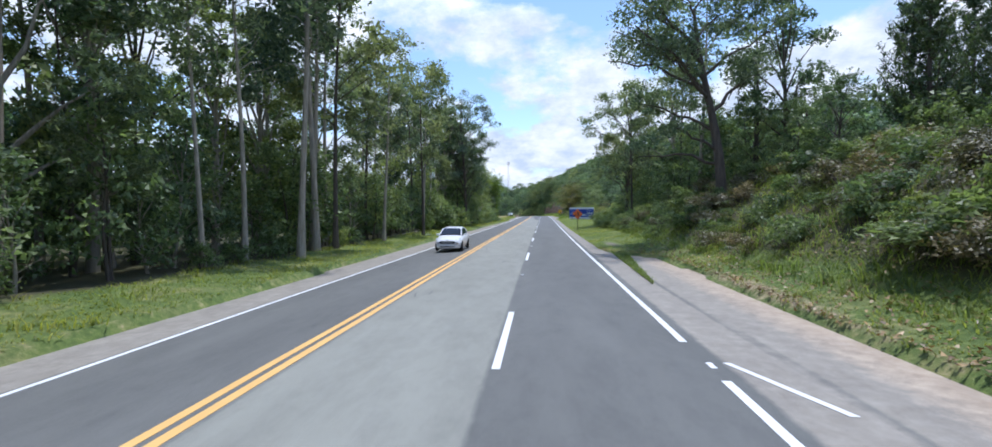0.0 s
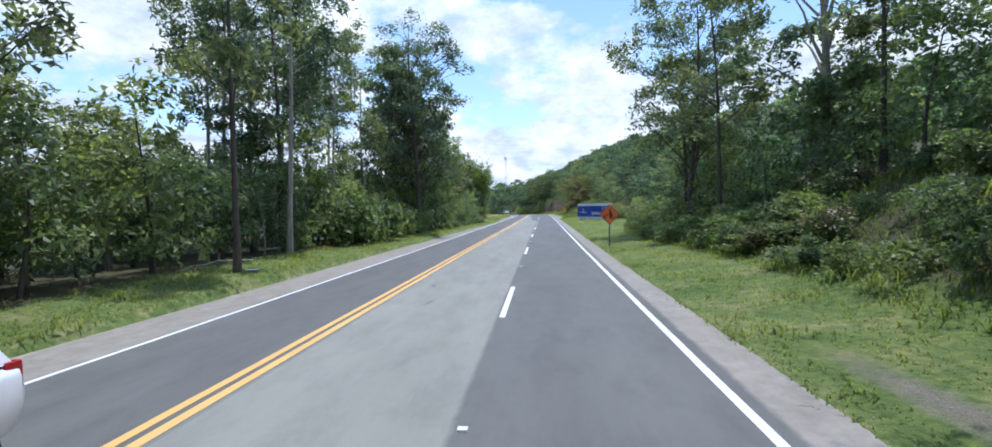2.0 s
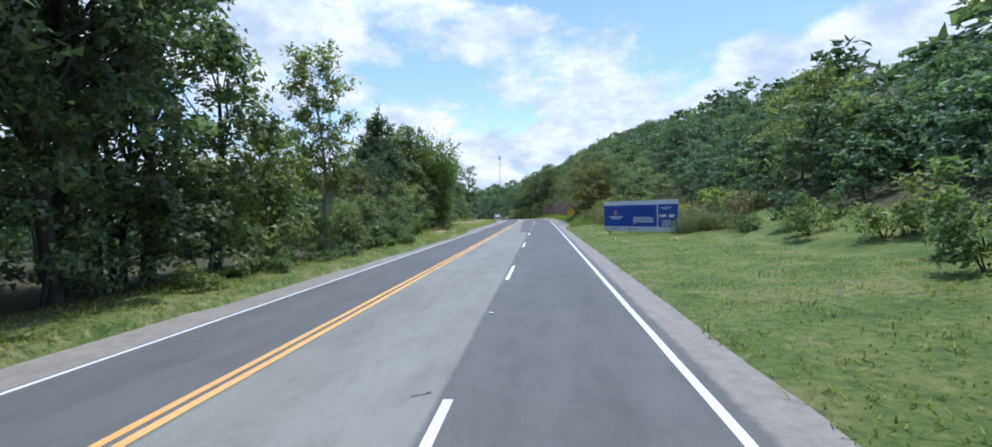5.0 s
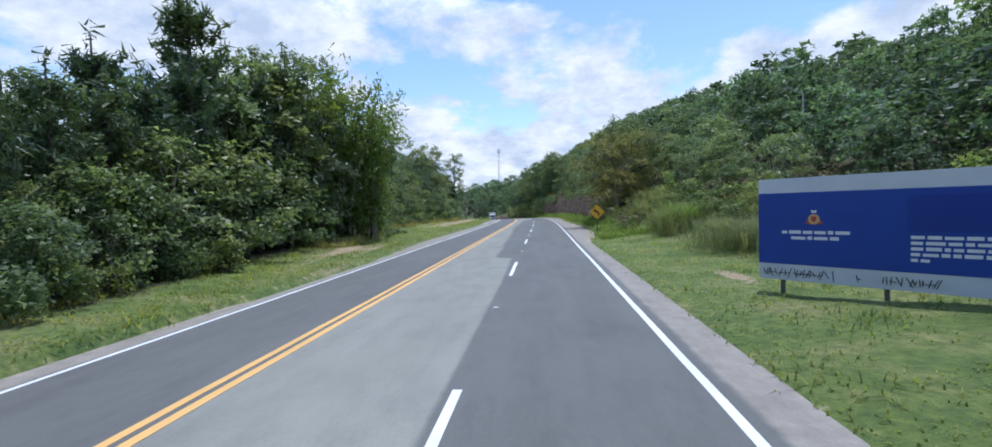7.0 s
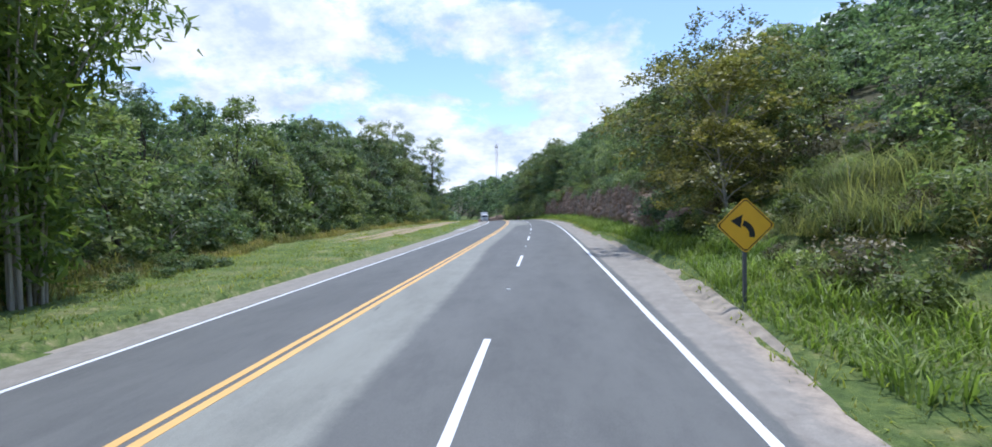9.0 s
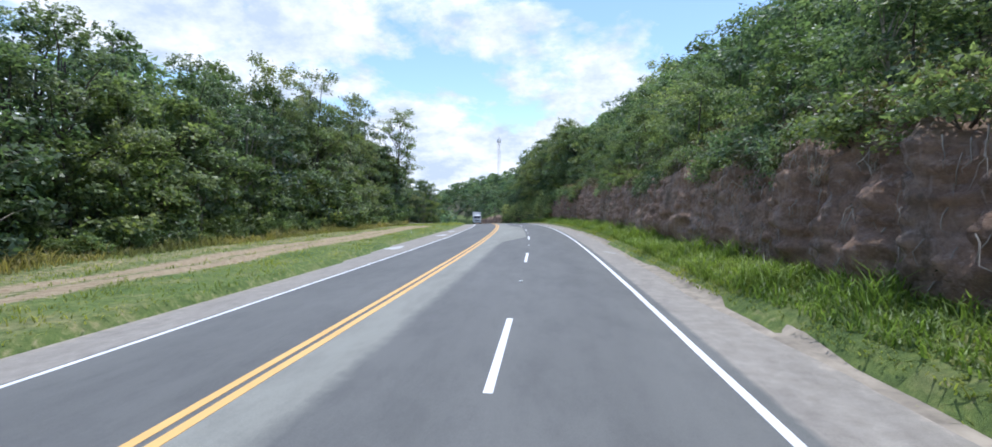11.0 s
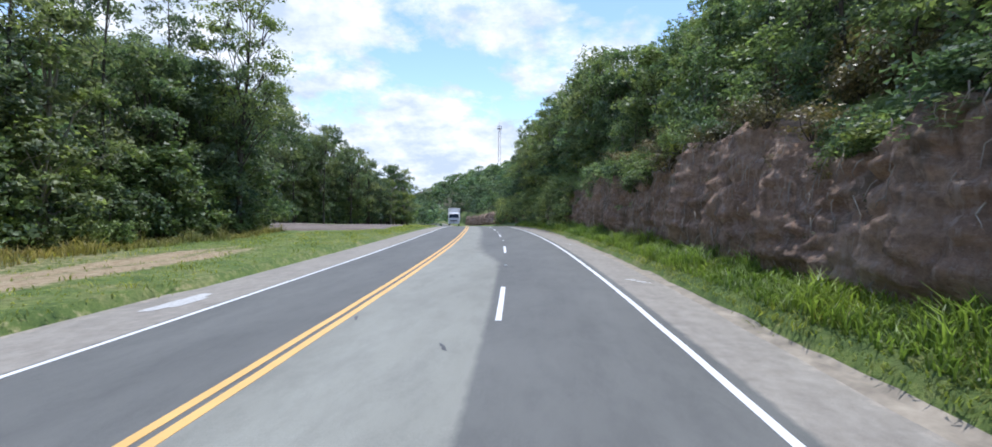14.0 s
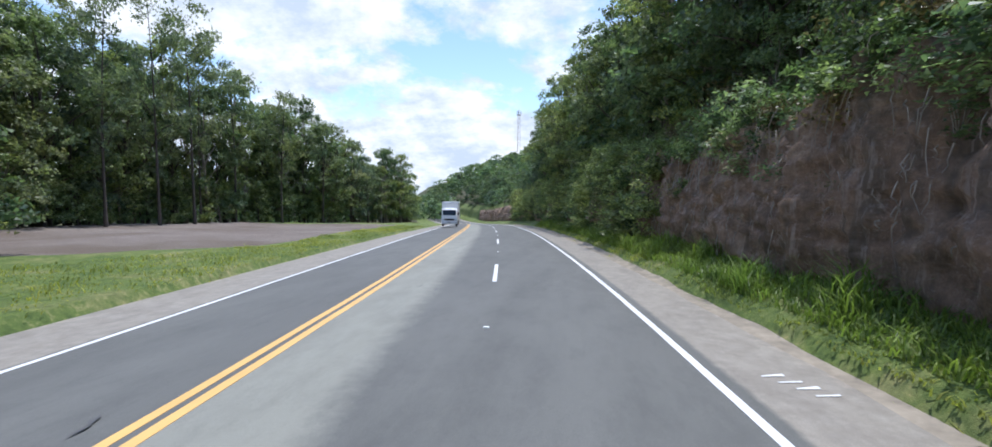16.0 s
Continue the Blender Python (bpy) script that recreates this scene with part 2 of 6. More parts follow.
def make_cliff():
    m, nt, b = material("cut_earth", 0.92)
    f1 = grain(nt, 0.45, 7.0, 0.7, stretch=(1, 1, 0.6))
    f2 = grain(nt, 5.0, 8.0, 0.78)
    fleck = grain(nt, 5.0, 6.0, 0.72, stretch=(1, 1, 2.6))
    streak = grain(nt, 1.5, 6.0, 0.62, stretch=(1.2, 1.2, 0.10))
    runnel = grain(nt, 3.2, 5.0, 0.66, stretch=(1.5, 1.5, 0.16))
    col = ramp(nt, f1, (0.3, (0.215, 0.135, 0.086)), (0.52, (0.315, 0.206, 0.136)), (0.72, (0.45, 0.325, 0.23)))
    col = mixed(nt, 1.0, col, ramp(nt, f2, (0.30, (0.6, 0.58, 0.58)), (0.52, (1.0, 1.0, 1.0)), (0.70, (1.4, 1.36, 1.32))), "MULTIPLY")
    pale = ramp(nt, fleck, (0.56, (0, 0, 0)), (0.68, (0.7, 0.7, 0.7)))
    col = mixed(nt, pale, col, (0.46, 0.35, 0.28))
    moss = ramp(nt, streak, (0.50, (0, 0, 0)), (0.66, (0.6, 0.6, 0.6)))
    col = mixed(nt, moss, col, (0.085, 0.075, 0.055))
    wash = ramp(nt, runnel, (0.55, (0, 0, 0)), (0.66, (0.75, 0.75, 0.75)))
    col = mixed(nt, wash, col, (0.42, 0.325, 0.26))
    nt.links.new(col, b.inputs["Base Color"])
    cells = add(nt, "ShaderNodeTexVoronoi", Scale=4.0)
    cc = add(nt, "ShaderNodeTexCoord")
    cm = add(nt, "ShaderNodeMapping", Scale=(1, 1, 1.15))
    nt.links.new(cc.outputs["Object"], cm.inputs[0])
    nt.links.new(cm.outputs[0], cells.inputs["Vector"])
    rough = calc(nt, "ADD", calc(nt, "MULTIPLY", f2, 1.0), calc(nt, "MULTIPLY", fleck, 0.5))
    bump(nt, b, calc(nt, "SUBTRACT", rough, calc(nt, "MULTIPLY", cells.outputs["Distance"], 0.5)), 0.9, 0.13)
    return m


ASPHALT, GROUND, CLIFF = make_asphalt(), make_ground(), make_cliff()
WHITE_LINE = make_paint("white_line_paint", (0.80, 0.80, 0.79), (0.28, 0.28, 0.28))
YELLOW_LINE = make_paint("yellow_line_paint", (0.80, 0.47, 0.15), (0.34, 0.27, 0.17))
LIME = make_paint("spilt_lime", (0.58, 0.57, 0.54), (0.30, 0.275, 0.235), 0.36, 0.50)
LEAF_EUC = make_leaf("eucalyptus_leaf", (0.101, 0.138, 0.102), (0.237, 0.280, 0.191), through=0.5)
LEAF_BROAD = make_leaf("broad_leaf", (0.101, 0.147, 0.087), (0.244, 0.303, 0.171), through=0.5)
LEAF_SHRUB = make_leaf("shrub_leaf", (0.094, 0.143, 0.066), (0.237, 0.295, 0.143), through=0.5)
LEAF_HILL = make_leaf("hill_leaf", (0.097, 0.145, 0.093), (0.248, 0.320, 0.195), through=0.5)
LEAF_CONE = make_leaf("conifer_needle", (0.042, 0.078, 0.050), (0.10, 0.150, 0.085), through=0.3)
LEAF_BAMBOO = make_leaf("bamboo_leaf", (0.100, 0.155, 0.036), (0.245, 0.310, 0.085), through=0.5)
LEAF_DRY = make_leaf("dry_scrub_leaf", (0.085, 0.082, 0.045), (0.22, 0.19, 0.12), through=0.25)
LEAF_FALLEN = make_leaf("fallen_leaf", (0.14, 0.085, 0.04), (0.34, 0.22, 0.11), through=0.1)
LEAF_OLIVE = make_leaf("olive_leaf", (0.105, 0.116, 0.050), (0.248, 0.248, 0.110), through=0.45)
BLADE = make_leaf("grass_blade", (0.094, 0.152, 0.038), (0.215, 0.300, 0.086), through=0.5)
BLADE_DRY = make_leaf("verge_blade", (0.122, 0.172, 0.042), (0.262, 0.298, 0.098), through=0.6)
STRAW = make_leaf("straw_blade", (0.15, 0.150, 0.062), (0.31, 0.285, 0.145), through=0.5)
REED = make_leaf("reed_blade", (0.148, 0.168, 0.082), (0.285, 0.295, 0.158), through=0.55)
BARK_PALE = make_bark("pale_bark", (0.19, 0.16, 0.12), (0.46, 0.41, 0.325))
BARK_DARK = make_bark("dark_bark", (0.045, 0.036, 0.028), (0.13, 0.105, 0.08))
ROOT = make_bark("dead_root", (0.20, 0.165, 0.125), (0.46, 0.40, 0.33))
CONCRETE = plain("gutter_concrete", (0.29, 0.245, 0.185), 0.9, vary=0.35, scale=2.0, relief=0.4)
BLUE = plain("board_blue", (0.010, 0.052, 0.32), 0.45, vary=0.10, scale=0.8)
BLUE_DEEP = plain("board_blue_patch", (0.006, 0.036, 0.27), 0.4, vary=0.10, scale=0.8)
LOGO_GREEN = plain("logo_green", (0.30, 0.42, 0.16), 0.5)
BOARD_WHITE = plain("board_white", (0.60, 0.63, 0.68), 0.5, vary=0.08, scale=1.0)
PRINT_WHITE = plain("print_white", (0.70, 0.72, 0.76), 0.5, vary=0.05)
EMBLEM = plain("emblem_gold", (0.62, 0.40, 0.16), 0.5)
EMBLEM_RED = plain("emblem_red", (0.42, 0.06, 0.04), 0.5)
SPRAY = plain("black_spray", (0.05, 0.055, 0.065), 0.6)
POST = plain("painted_post", (0.10, 0.10, 0.10), 0.6, vary=0.2)
STEEL = plain("galvanised_steel", (0.42, 0.43, 0.44), 0.45, 0.7, vary=0.15, scale=12.0)
ORANGE = plain("work_sign_orange", (0.86, 0.17, 0.030), 0.42, vary=0.06, scale=2.0)
AMBER = plain("warning_sign_yellow", (0.80, 0.43, 0.02), 0.42, vary=0.06, scale=2.0)
BLACK = plain("sign_black", (0.012, 0.012, 0.012), 0.5)
SIGN_BACK = plain("sign_back", (0.30, 0.31, 0.32), 0.5, 0.4)
CAR_WHITE = plain("car_white", (0.78, 0.79, 0.80), 0.22, vary=0.02)
CAR_BLACK = plain("black_plastic", (0.015, 0.015, 0.017), 0.5)
TYRE = plain("tyre_rubber", (0.018, 0.018, 0.018), 0.85)
ALLOY = plain("alloy", (0.45, 0.46, 0.47), 0.35, 0.8)
CHROME = plain("chrome", (0.7, 0.7, 0.72), 0.15, 1.0)
LAMP_CLEAR = plain("lamp_lens", (0.60, 0.63, 0.66), 0.12, vary=0.1, scale=20)
LAMP_RED = plain("lamp_red", (0.35, 0.015, 0.012), 0.2)
DARK_GLASS = plain("tinted_glass", (0.020, 0.030, 0.045), 0.08, vary=0.2, scale=2.0)
DARK_GLASS.node_tree.nodes["Principled BSDF"].inputs["Specular IOR Level"].default_value = 0.22
MAST_PAINT = plain("mast_paint", (0.48, 0.40, 0.38), 0.6)
BLOCK = plain("rendered_block", (0.46, 0.44, 0.42), 0.85, vary=0.15, scale=0.7)
TAR = plain("tar", (0.085, 0.083, 0.080), 0.6, vary=0.2)
STUD = plain("stud_white", (0.75, 0.75, 0.72), 0.4)

# ---- the road's line: bend and rise along its length, from the lane line ----
BEND = [-0.00008, -0.00011, -0.00012, -0.00010, -0.00005, 0.00005, 0.00018, -0.00022, 0.00038, 0.00069, 0.00177, 0.00185, 0.00231, 0.00084, 0.00101, 0.00121, 0.00133, 0.00138, 0.00140]
RISE = [-0.000048, 0.000045, 0.000045, -0.000001, -0.000053, -0.000196, -0.000477, -0.000562, -0.000251, -0.000143]
DASH_FAR = 12.2   # far end of the dash counted as the first

_step = np.arange(-120.0, 1000.1, 1.0)
_turn = np.cumsum(np.interp(_step, np.arange(len(BEND)) * 20.0, BEND) * (_step > -20) * (_step < 430))
_turn -= np.interp(0.0, _step, _turn)
_grade = np.cumsum(np.interp(_step, np.arange(len(RISE)) * 40.0, RISE) * (_step > -20) * (_step < 360))
_grade -= np.interp(0.0, _step, _grade)
_grade = np.where(_step > 380, np.interp(_step, [380, 470], [np.interp(380, _step, _grade), 0.0]), _grade)
_x = np.cumsum(-np.sin(_turn))
_y = np.cumsum(np.cos(_turn))
_z = np.cumsum(_grade)
_x, _y, _z = (a - np.interp(0.0, _step, a) for a in (_x, _y, _z))


def spot(s, l, up=0.0):
    """World places of s metres along the lane line, l metres to its right, up metres over the road."""
    s, l = np.asarray(s, float), np.asarray(l, float)
    a = np.interp(s, _step, _turn)
    far = np.clip((np.abs(l) - 60) / 120, 0, 1)
    a = a * (1 - far) + 0.09 * far
    return np.stack(np.broadcast_arrays(np.interp(s, _step, _x) + l * np.cos(a), np.interp(s, _step, _y) + l * np.sin(a), np.interp(s, _step, _z) + up), -1)


def heading(s):
    return math.degrees(float(np.interp(s, _step, _turn)))


def wave(a, b, seed=0.0):
    """A smooth, cheap ripple between about -1 and 1."""
    return (np.sin(a * 1.0 + 1.3 * np.sin(b * 0.7 + seed)) + np.sin(a * 2.3 - b * 1.7 + seed * 2) * 0.6 + np.sin(a * 0.37 + b * 0.9 + seed * 3)) / 2.6


LEFT_EDGE = ([-60, 0, 40, 75, 95, 105, 125, 140, 180, 195, 212, 240, 300, 400], [-9, -9.1, -9.4, -9.2, -8.6, -8.2, -7.9, -9.0, -9.0, -9.9, -9.9, -9.7, -9.5, -9.3])
RIGHT_EDGE = ([-60, 0, 12, 20, 25, 27, 29, 34, 60, 135, 142, 150, 165, 176, 200, 235, 260, 400], [7.2, 7.0, 6.9, 7.1, 6.8, 5.7, 4.7, 4.5, 4.5, 4.45, 5.1, 6.0, 5.9, 5.3, 5.6, 5.7, 5.6, 5.6])
WOOD_EDGE = ([-60, 0, 55, 68, 90, 103, 112, 120, 132, 150, 165, 200, 225, 240, 248, 254, 260, 290, 312, 330, 350, 480], [-13.6, -13.6, -13.0, -12.2, -11.2, -10.3, -10.9, -12.4, -14.5, -17, -21, -21.5, -20.5, -20.5, -21.5, -32, -38, -42, -36, -26, -17, -15])
RISE_L = [4.9, 7.5, 9.0, 9.7, 14, 20, 35, 90, 400]
RISE_S = [-100, 40, 65, 90, 130, 152, 166, 208, 240, 290, 420]
RISE_Z = [
    [0, 0.25, 0.7, 1.4, 4.4, 6.4, 10, 16, 20],
    [0, 0.25, 0.6, 1.1, 4.0, 6.0, 10, 16, 20],
    [0, 0.30, 0.3, 0.5, 2.0, 4.0, 9, 18, 26],
    [0, 0.10, 0.1, 0.2, 0.4, 2.0, 8, 20, 32],
    [0, 0.15, 0.2, 0.3, 0.9, 3.0, 9.5, 24, 40],
    [0, 0.55, 0.8, 1.3, 4.2, 6.6, 11.5, 24, 46],
    [0, 0.75, 0.9, 3.8, 7.0, 9.0, 13.5, 26, 50],
    [0, 0.75, 0.9, 5.1, 8.6, 11.6, 18, 33, 58],
    [0, 0.75, 0.9, 5.7, 9.8, 13.5, 22, 38, 60],
    [0, 0.75, 0.9, 5.2, 9.6, 14, 24, 40, 60],
    [0, 0.75, 0.9, 4.4, 8.6, 13, 22, 40, 60],
]


def ground_up(s, l):
    """How far the ground lies over the road's own height."""
    s, l = np.broadcast_arrays(np.asarray(s, float), np.asarray(l, float))
    rows = np.stack([np.interp(l, RISE_L, r) for r in RISE_Z])
    k = np.clip(np.interp(s, RISE_S, np.arange(len(RISE_S))), 0, len(RISE_S) - 1.001)
    i = k.astype(int)
    f = k - i
    right = np.take_along_axis(rows, i[None], 0)[0] * (1 - f) + np.take_along_axis(rows, i[None] + 1, 0)[0] * f
    le, re = np.interp(s, *LEFT_EDGE), np.interp(s, *RIGHT_EDGE)
    rough = 0.05 * wave(s * 1.3, l * 1.7) + 0.10 * wave(s * 0.31, l * 0.43, 2.0)
    wood = np.interp(s, *WOOD_EDGE)
    left = np.interp(wood - l, [-3, 0, 8, 40, 160, 400], [0.0, 0.15, -0.3, -1.0, 6.0, 14.0])
    z = np.where(l > 0, right, left)
    out = np.maximum(l - re, le - l)
    z = z + rough * np.clip(out / 2, 0, 1) + 0.05 * np.clip(out / 0.5, 0, 1)
    return np.where(out < 0.05, -0.08 - 0.042 * np.clip(-3.67 - l, 0, 20) * (l < 0), z)


def grid_object(name, sv, lv, z_of, mat, colour=None, key="cover"):
    S, L = np.meshgrid(sv, lv, indexing="ij")
    Z = z_of(S, L)
    v = spot(S, L, Z).reshape(-1, 3)
    n, m = S.shape
    idx = np.arange(n * m).reshape(n, m)
    f = np.stack([idx[:-1, :-1], idx[:-1, 1:], idx[1:, 1:], idx[1:, :-1]], -1).reshape(-1, 4)
    me = bpy.data.meshes.new(name)
    me.from_pydata(v.tolist(), [], f.tolist())
    me.polygons.foreach_set("use_smooth", [True] * len(f))
    me.materials.append(mat)
    if colour is not None:
        c = np.concatenate([np.stack(colour(S, L), -1).reshape(-1, 3), np.ones((n * m, 1))], 1)
        me.attributes.new(key, "FLOAT_COLOR", "POINT").data.foreach_set("color", c.astype(np.float32).ravel())
    me.update()
    return new(name, me)


def mesh_of(name, v, f, mat, smooth=False):
    me = bpy.data.meshes.new(name)
    me.from_pydata([tuple(a) for a in np.asarray(v).tolist()], [], [tuple(a) for a in f])
    if smooth:
        me.polygons.foreach_set("use_smooth", [True] * len(me.polygons))
    me.materials.append(mat)
    me.update()
    return me


def part(name, bm, mat, parent, label=""):
    me = bpy.data.meshes.new(name)
    bm.to_mesh(me)
    bm.free()
    me.materials.append(mat)
    ob = new(name, me)
    ob.parent = parent
    return tagged(ob, label)


def piece(name, me, parent, label=""):
    ob = new(name, me)
    ob.parent = parent
    return tagged(ob, label)


def box(w, d, h, at=(0, 0, 0), bevel=0.0, turn=None):
    bm = bmesh.new()
    bmesh.ops.create_cube(bm, size=1.0)
    bmesh.ops.scale(bm, vec=(w, d, h), verts=bm.verts)
    if bevel:
        bmesh.ops.bevel(bm, geom=bm.edges[:], offset=bevel, segments=2, affect="EDGES", profile=0.7)
    if turn:
        bmesh.ops.rotate(bm, cent=(0, 0, 0), matrix=turn.to_matrix().to_3x3() if isinstance(turn, Euler) else turn, verts=bm.verts)
    bmesh.ops.translate(bm, vec=at, verts=bm.verts)
    return bm


def rod(r, a, b, sides=10, r2=None):
    bm = bmesh.new()
    a, b = Vector(a), Vector(b)
    d = b - a
    m = Matrix.Translation((a + b) / 2) @ d.to_track_quat("Z", "Y").to_matrix().to_4x4()
    bmesh.ops.create_cone(bm, cap_ends=True, segments=sides, radius1=r, radius2=r if r2 is None else r2, depth=d.length, matrix=m)
    return bm


def slab(points, depth, at_y=0.0):
    """A flat piece in the x-z plane with thickness towards -y."""
    bm = bmesh.new()
    face = bm.faces.new([bm.verts.new((x, at_y, z)) for x, z in points])
    moved = bmesh.ops.extrude_face_region(bm, geom=[face])["geom"]
    bmesh.ops.translate(bm, vec=(0, -depth, 0), verts=[g for g in moved if isinstance(g, bmesh.types.BMVert)])
    bmesh.ops.recalc_face_normals(bm, faces=bm.faces)
    return bm


def thing(name, m, label, category, group="", kind=""):
    ob = new(name)
    ob.empty_display_size = 0.3
    ob.matrix_world = m
    return tagged(ob, label, category, group, kind)


def stand(s, l, up=None, turn=0.0, size=1.0):
    """A pose on the ground; size: one scale, or one across and one upwards."""
    z = float(ground_up(s, l)) if up is None else up
    x, y, h = spot(s, l, z)
    wide, high = size if isinstance(size, tuple) else (size, size)
    return pose(x, y, h, 0, 0, turn) @ Matrix.Diagonal((wide, wide, high, 1))


# ---- ground, road and its markings ----
def ground_cover(S, L):
    le, re = np.interp(S, *LEFT_EDGE), np.interp(S, *RIGHT_EDGE)
    wood = np.interp(S, *WOOD_EDGE)
    track = np.interp(S, [118, 124, 135, 160, 190, 220, 235, 250], [-8.6, -9.6, -11, -13.4, -14.6, -14.6, -13.6, -13])
    use = np.interp(S, [119, 122, 140, 146, 164, 172, 226, 234], [0, 0.4, 0.4, 0.15, 0.15, 0.95, 0.95, 0])
    near = np.exp(-((np.abs(L - track) - 0.8) / np.interp(S, [160, 190], [0.5, 0.8])) ** 2) * use
    soil = near * 0.55 + np.exp(-((L - track) / 1.9) ** 2) * 0.17 * use + 0.36 * np.exp(-((L - track + 3.6) / 1.9) ** 2) * use * (S > 165)
    soil = soil + np.exp(-((le - L - 0.1) / 0.4) ** 2) * 0.36 + np.exp(-((L - re - 0.1) / 0.3) ** 2) * 0.34
    soil = soil + 0.5 * np.exp(-((S - 13) / 5.0) ** 2 - ((L - 7.4) / 0.35) ** 2) + 0.6 * np.exp(-((S - 18) / 2.0) ** 2 - ((L - 14.0) / 0.9) ** 2)
    soil = soil + 0.8 * np.exp(-((S - 118) / 2.2) ** 2 - ((L - 7.5) / 0.45) ** 2) + 0.4 * np.exp(-((S - 132) / 5) ** 2 - ((L + 11.5) / 1.6) ** 2)
    soil = soil + 0.75 * np.exp(-((S - 225) / 5) ** 2 - ((L - 10.4) / 1.0) ** 2)
    soil = soil + 0.13 * np.clip((S - 105) / 20, 0, 1) * np.clip((le - L) / 1.5, 0, 1) * (L > wood - 2) * (S < 236)
    gravel_spot = 0.65 * np.exp(-((S - 34.5) / 3.5) ** 2 - ((L - 5.9 + 0.05 * (S - 34)) / 0.55) ** 2)
    lot = np.clip((S - 248) / 3, 0, 1) * np.clip((312 - S) / 8, 0, 1) * np.clip((np.interp(S, [248, 252, 256, 260, 264, 312], [-25, -20, -17.5, -13.6, -12.8, -13.8]) - L) / 0.8, 0, 1) * np.clip((L - wood + 3) / 3, 0, 1)
    forest = np.clip((wood - L + 1.5) / 2.5, 0, 1) * (L < 0) + np.clip((L - np.interp(S, [0, 40, 75, 90, 130, 155, 165], [8.6, 8.4, 10.5, 19, 17, 13, 11])) / 2, 0, 1) * (L > 0)
    return np.clip(soil, 0, 1), np.clip(lot + gravel_spot, 0, 1), np.clip(forest, 0, 1)


ls = np.concatenate([[-900, -600, -400, -250, -160, -110, -80, -62, -52, -46], np.arange(-43, -18, 1.0), np.arange(-18, -7.4, 0.3), np.arange(-7.3, 4.4, 2.3), np.arange(4.4, 14.1, 0.3), np.arange(15, 40, 2.0), [45, 55, 70, 90, 120, 170, 250, 400, 650, 900]])
ss = np.concatenate([[-120, -90, -60, -40], np.arange(-30, 320, 1.0), np.arange(320, 470, 3.0), [490, 520, 560, 620, 700, 800, 920, 1000]])
ground = tagged(grid_object("ground", ss, ls, ground_up, GROUND, ground_cover), "grassy verges, bare soil and leaf litter beside the road", "ground", kind="structure")


def road_surface(S, L):
    split = np.interp(S, [-60, 60, 118, 126, 126.6, 132, 132.6, 136, 150, 160, 186, 193, 197.0, 199.5, 203.5, 227, 232, 240, 270, 300], [-0.12, -0.12, -0.2, -0.35, -1.25, -1.25, -1.3, -1.5, -1.8, -2.3, -2.2, -2.1, -1.9, -1.2, -0.22, -0.3, -1.3, -1.75, -1.7, -1.8])
    blur = np.interp(S, [120, 134, 190, 206, 222, 232], [0.3, 1.0, 1.2, 0.4, 0.5, 1.9])
    pale = np.clip((split + blur / 2 - L) / blur, 0, 1) * np.clip((L + 3.55) / 0.3, 0, 1)
    shoulder = np.clip((-7.3 - L) / 0.3, 0, 1) + np.clip((L - 3.66) / 0.3, 0, 1) * 0.95
    le, re = np.interp(S, *LEFT_EDGE), np.interp(S, *RIGHT_EDGE)
    dust = 0.45 * np.clip(1 - (L - le) / 0.7, 0, 1) + np.where(S > 136, 0.6, 0.3) * np.clip(1 - (re - L) / 0.9, 0, 1)
    dust = dust + 0.52 * np.clip((L - 5.2) / 0.8, 0, 1) * (S < 32)
    tyre = 0.6 * np.exp(-((L - 4.75 - 0.012 * (20 - S)) / 0.16) ** 2) * np.clip((24 - S) / 6, 0, 1)
    return np.clip(pale, 0, 1), np.clip(shoulder - tyre, 0, 1), np.clip(dust - tyre, 0, 1)


def road_up(S, L):
    return -0.042 * np.clip(-3.67 - L, 0, 20) + 0.0 * S


rl = np.concatenate([np.arange(-10.6, -7.0, 0.2), np.arange(-7.0, -3.4, 0.4), np.arange(-3.4, 0.3, 0.15), np.arange(0.4, 3.4, 0.4), np.arange(3.4, 7.8, 0.2)])
rs = np.concatenate([np.arange(-60, -10, 5.0), np.arange(-10, 300, 0.5), np.arange(300, 470, 2.0)])


def road_grid(S, L):
    out = np.maximum(L - np.interp(S, *RIGHT_EDGE), np.interp(S, *LEFT_EDGE) - L) + 0.10 * wave(S * 2.1, L * 0.6)
    return road_up(S, L) - 0.5 * np.clip(out - 0.25, 0, 1.0)


road = tagged(grid_object("road", rs, rl, road_grid, ASPHALT, road_surface, "surface"), "three-lane asphalt road, patched dark and pale grey", "road", kind="structure")


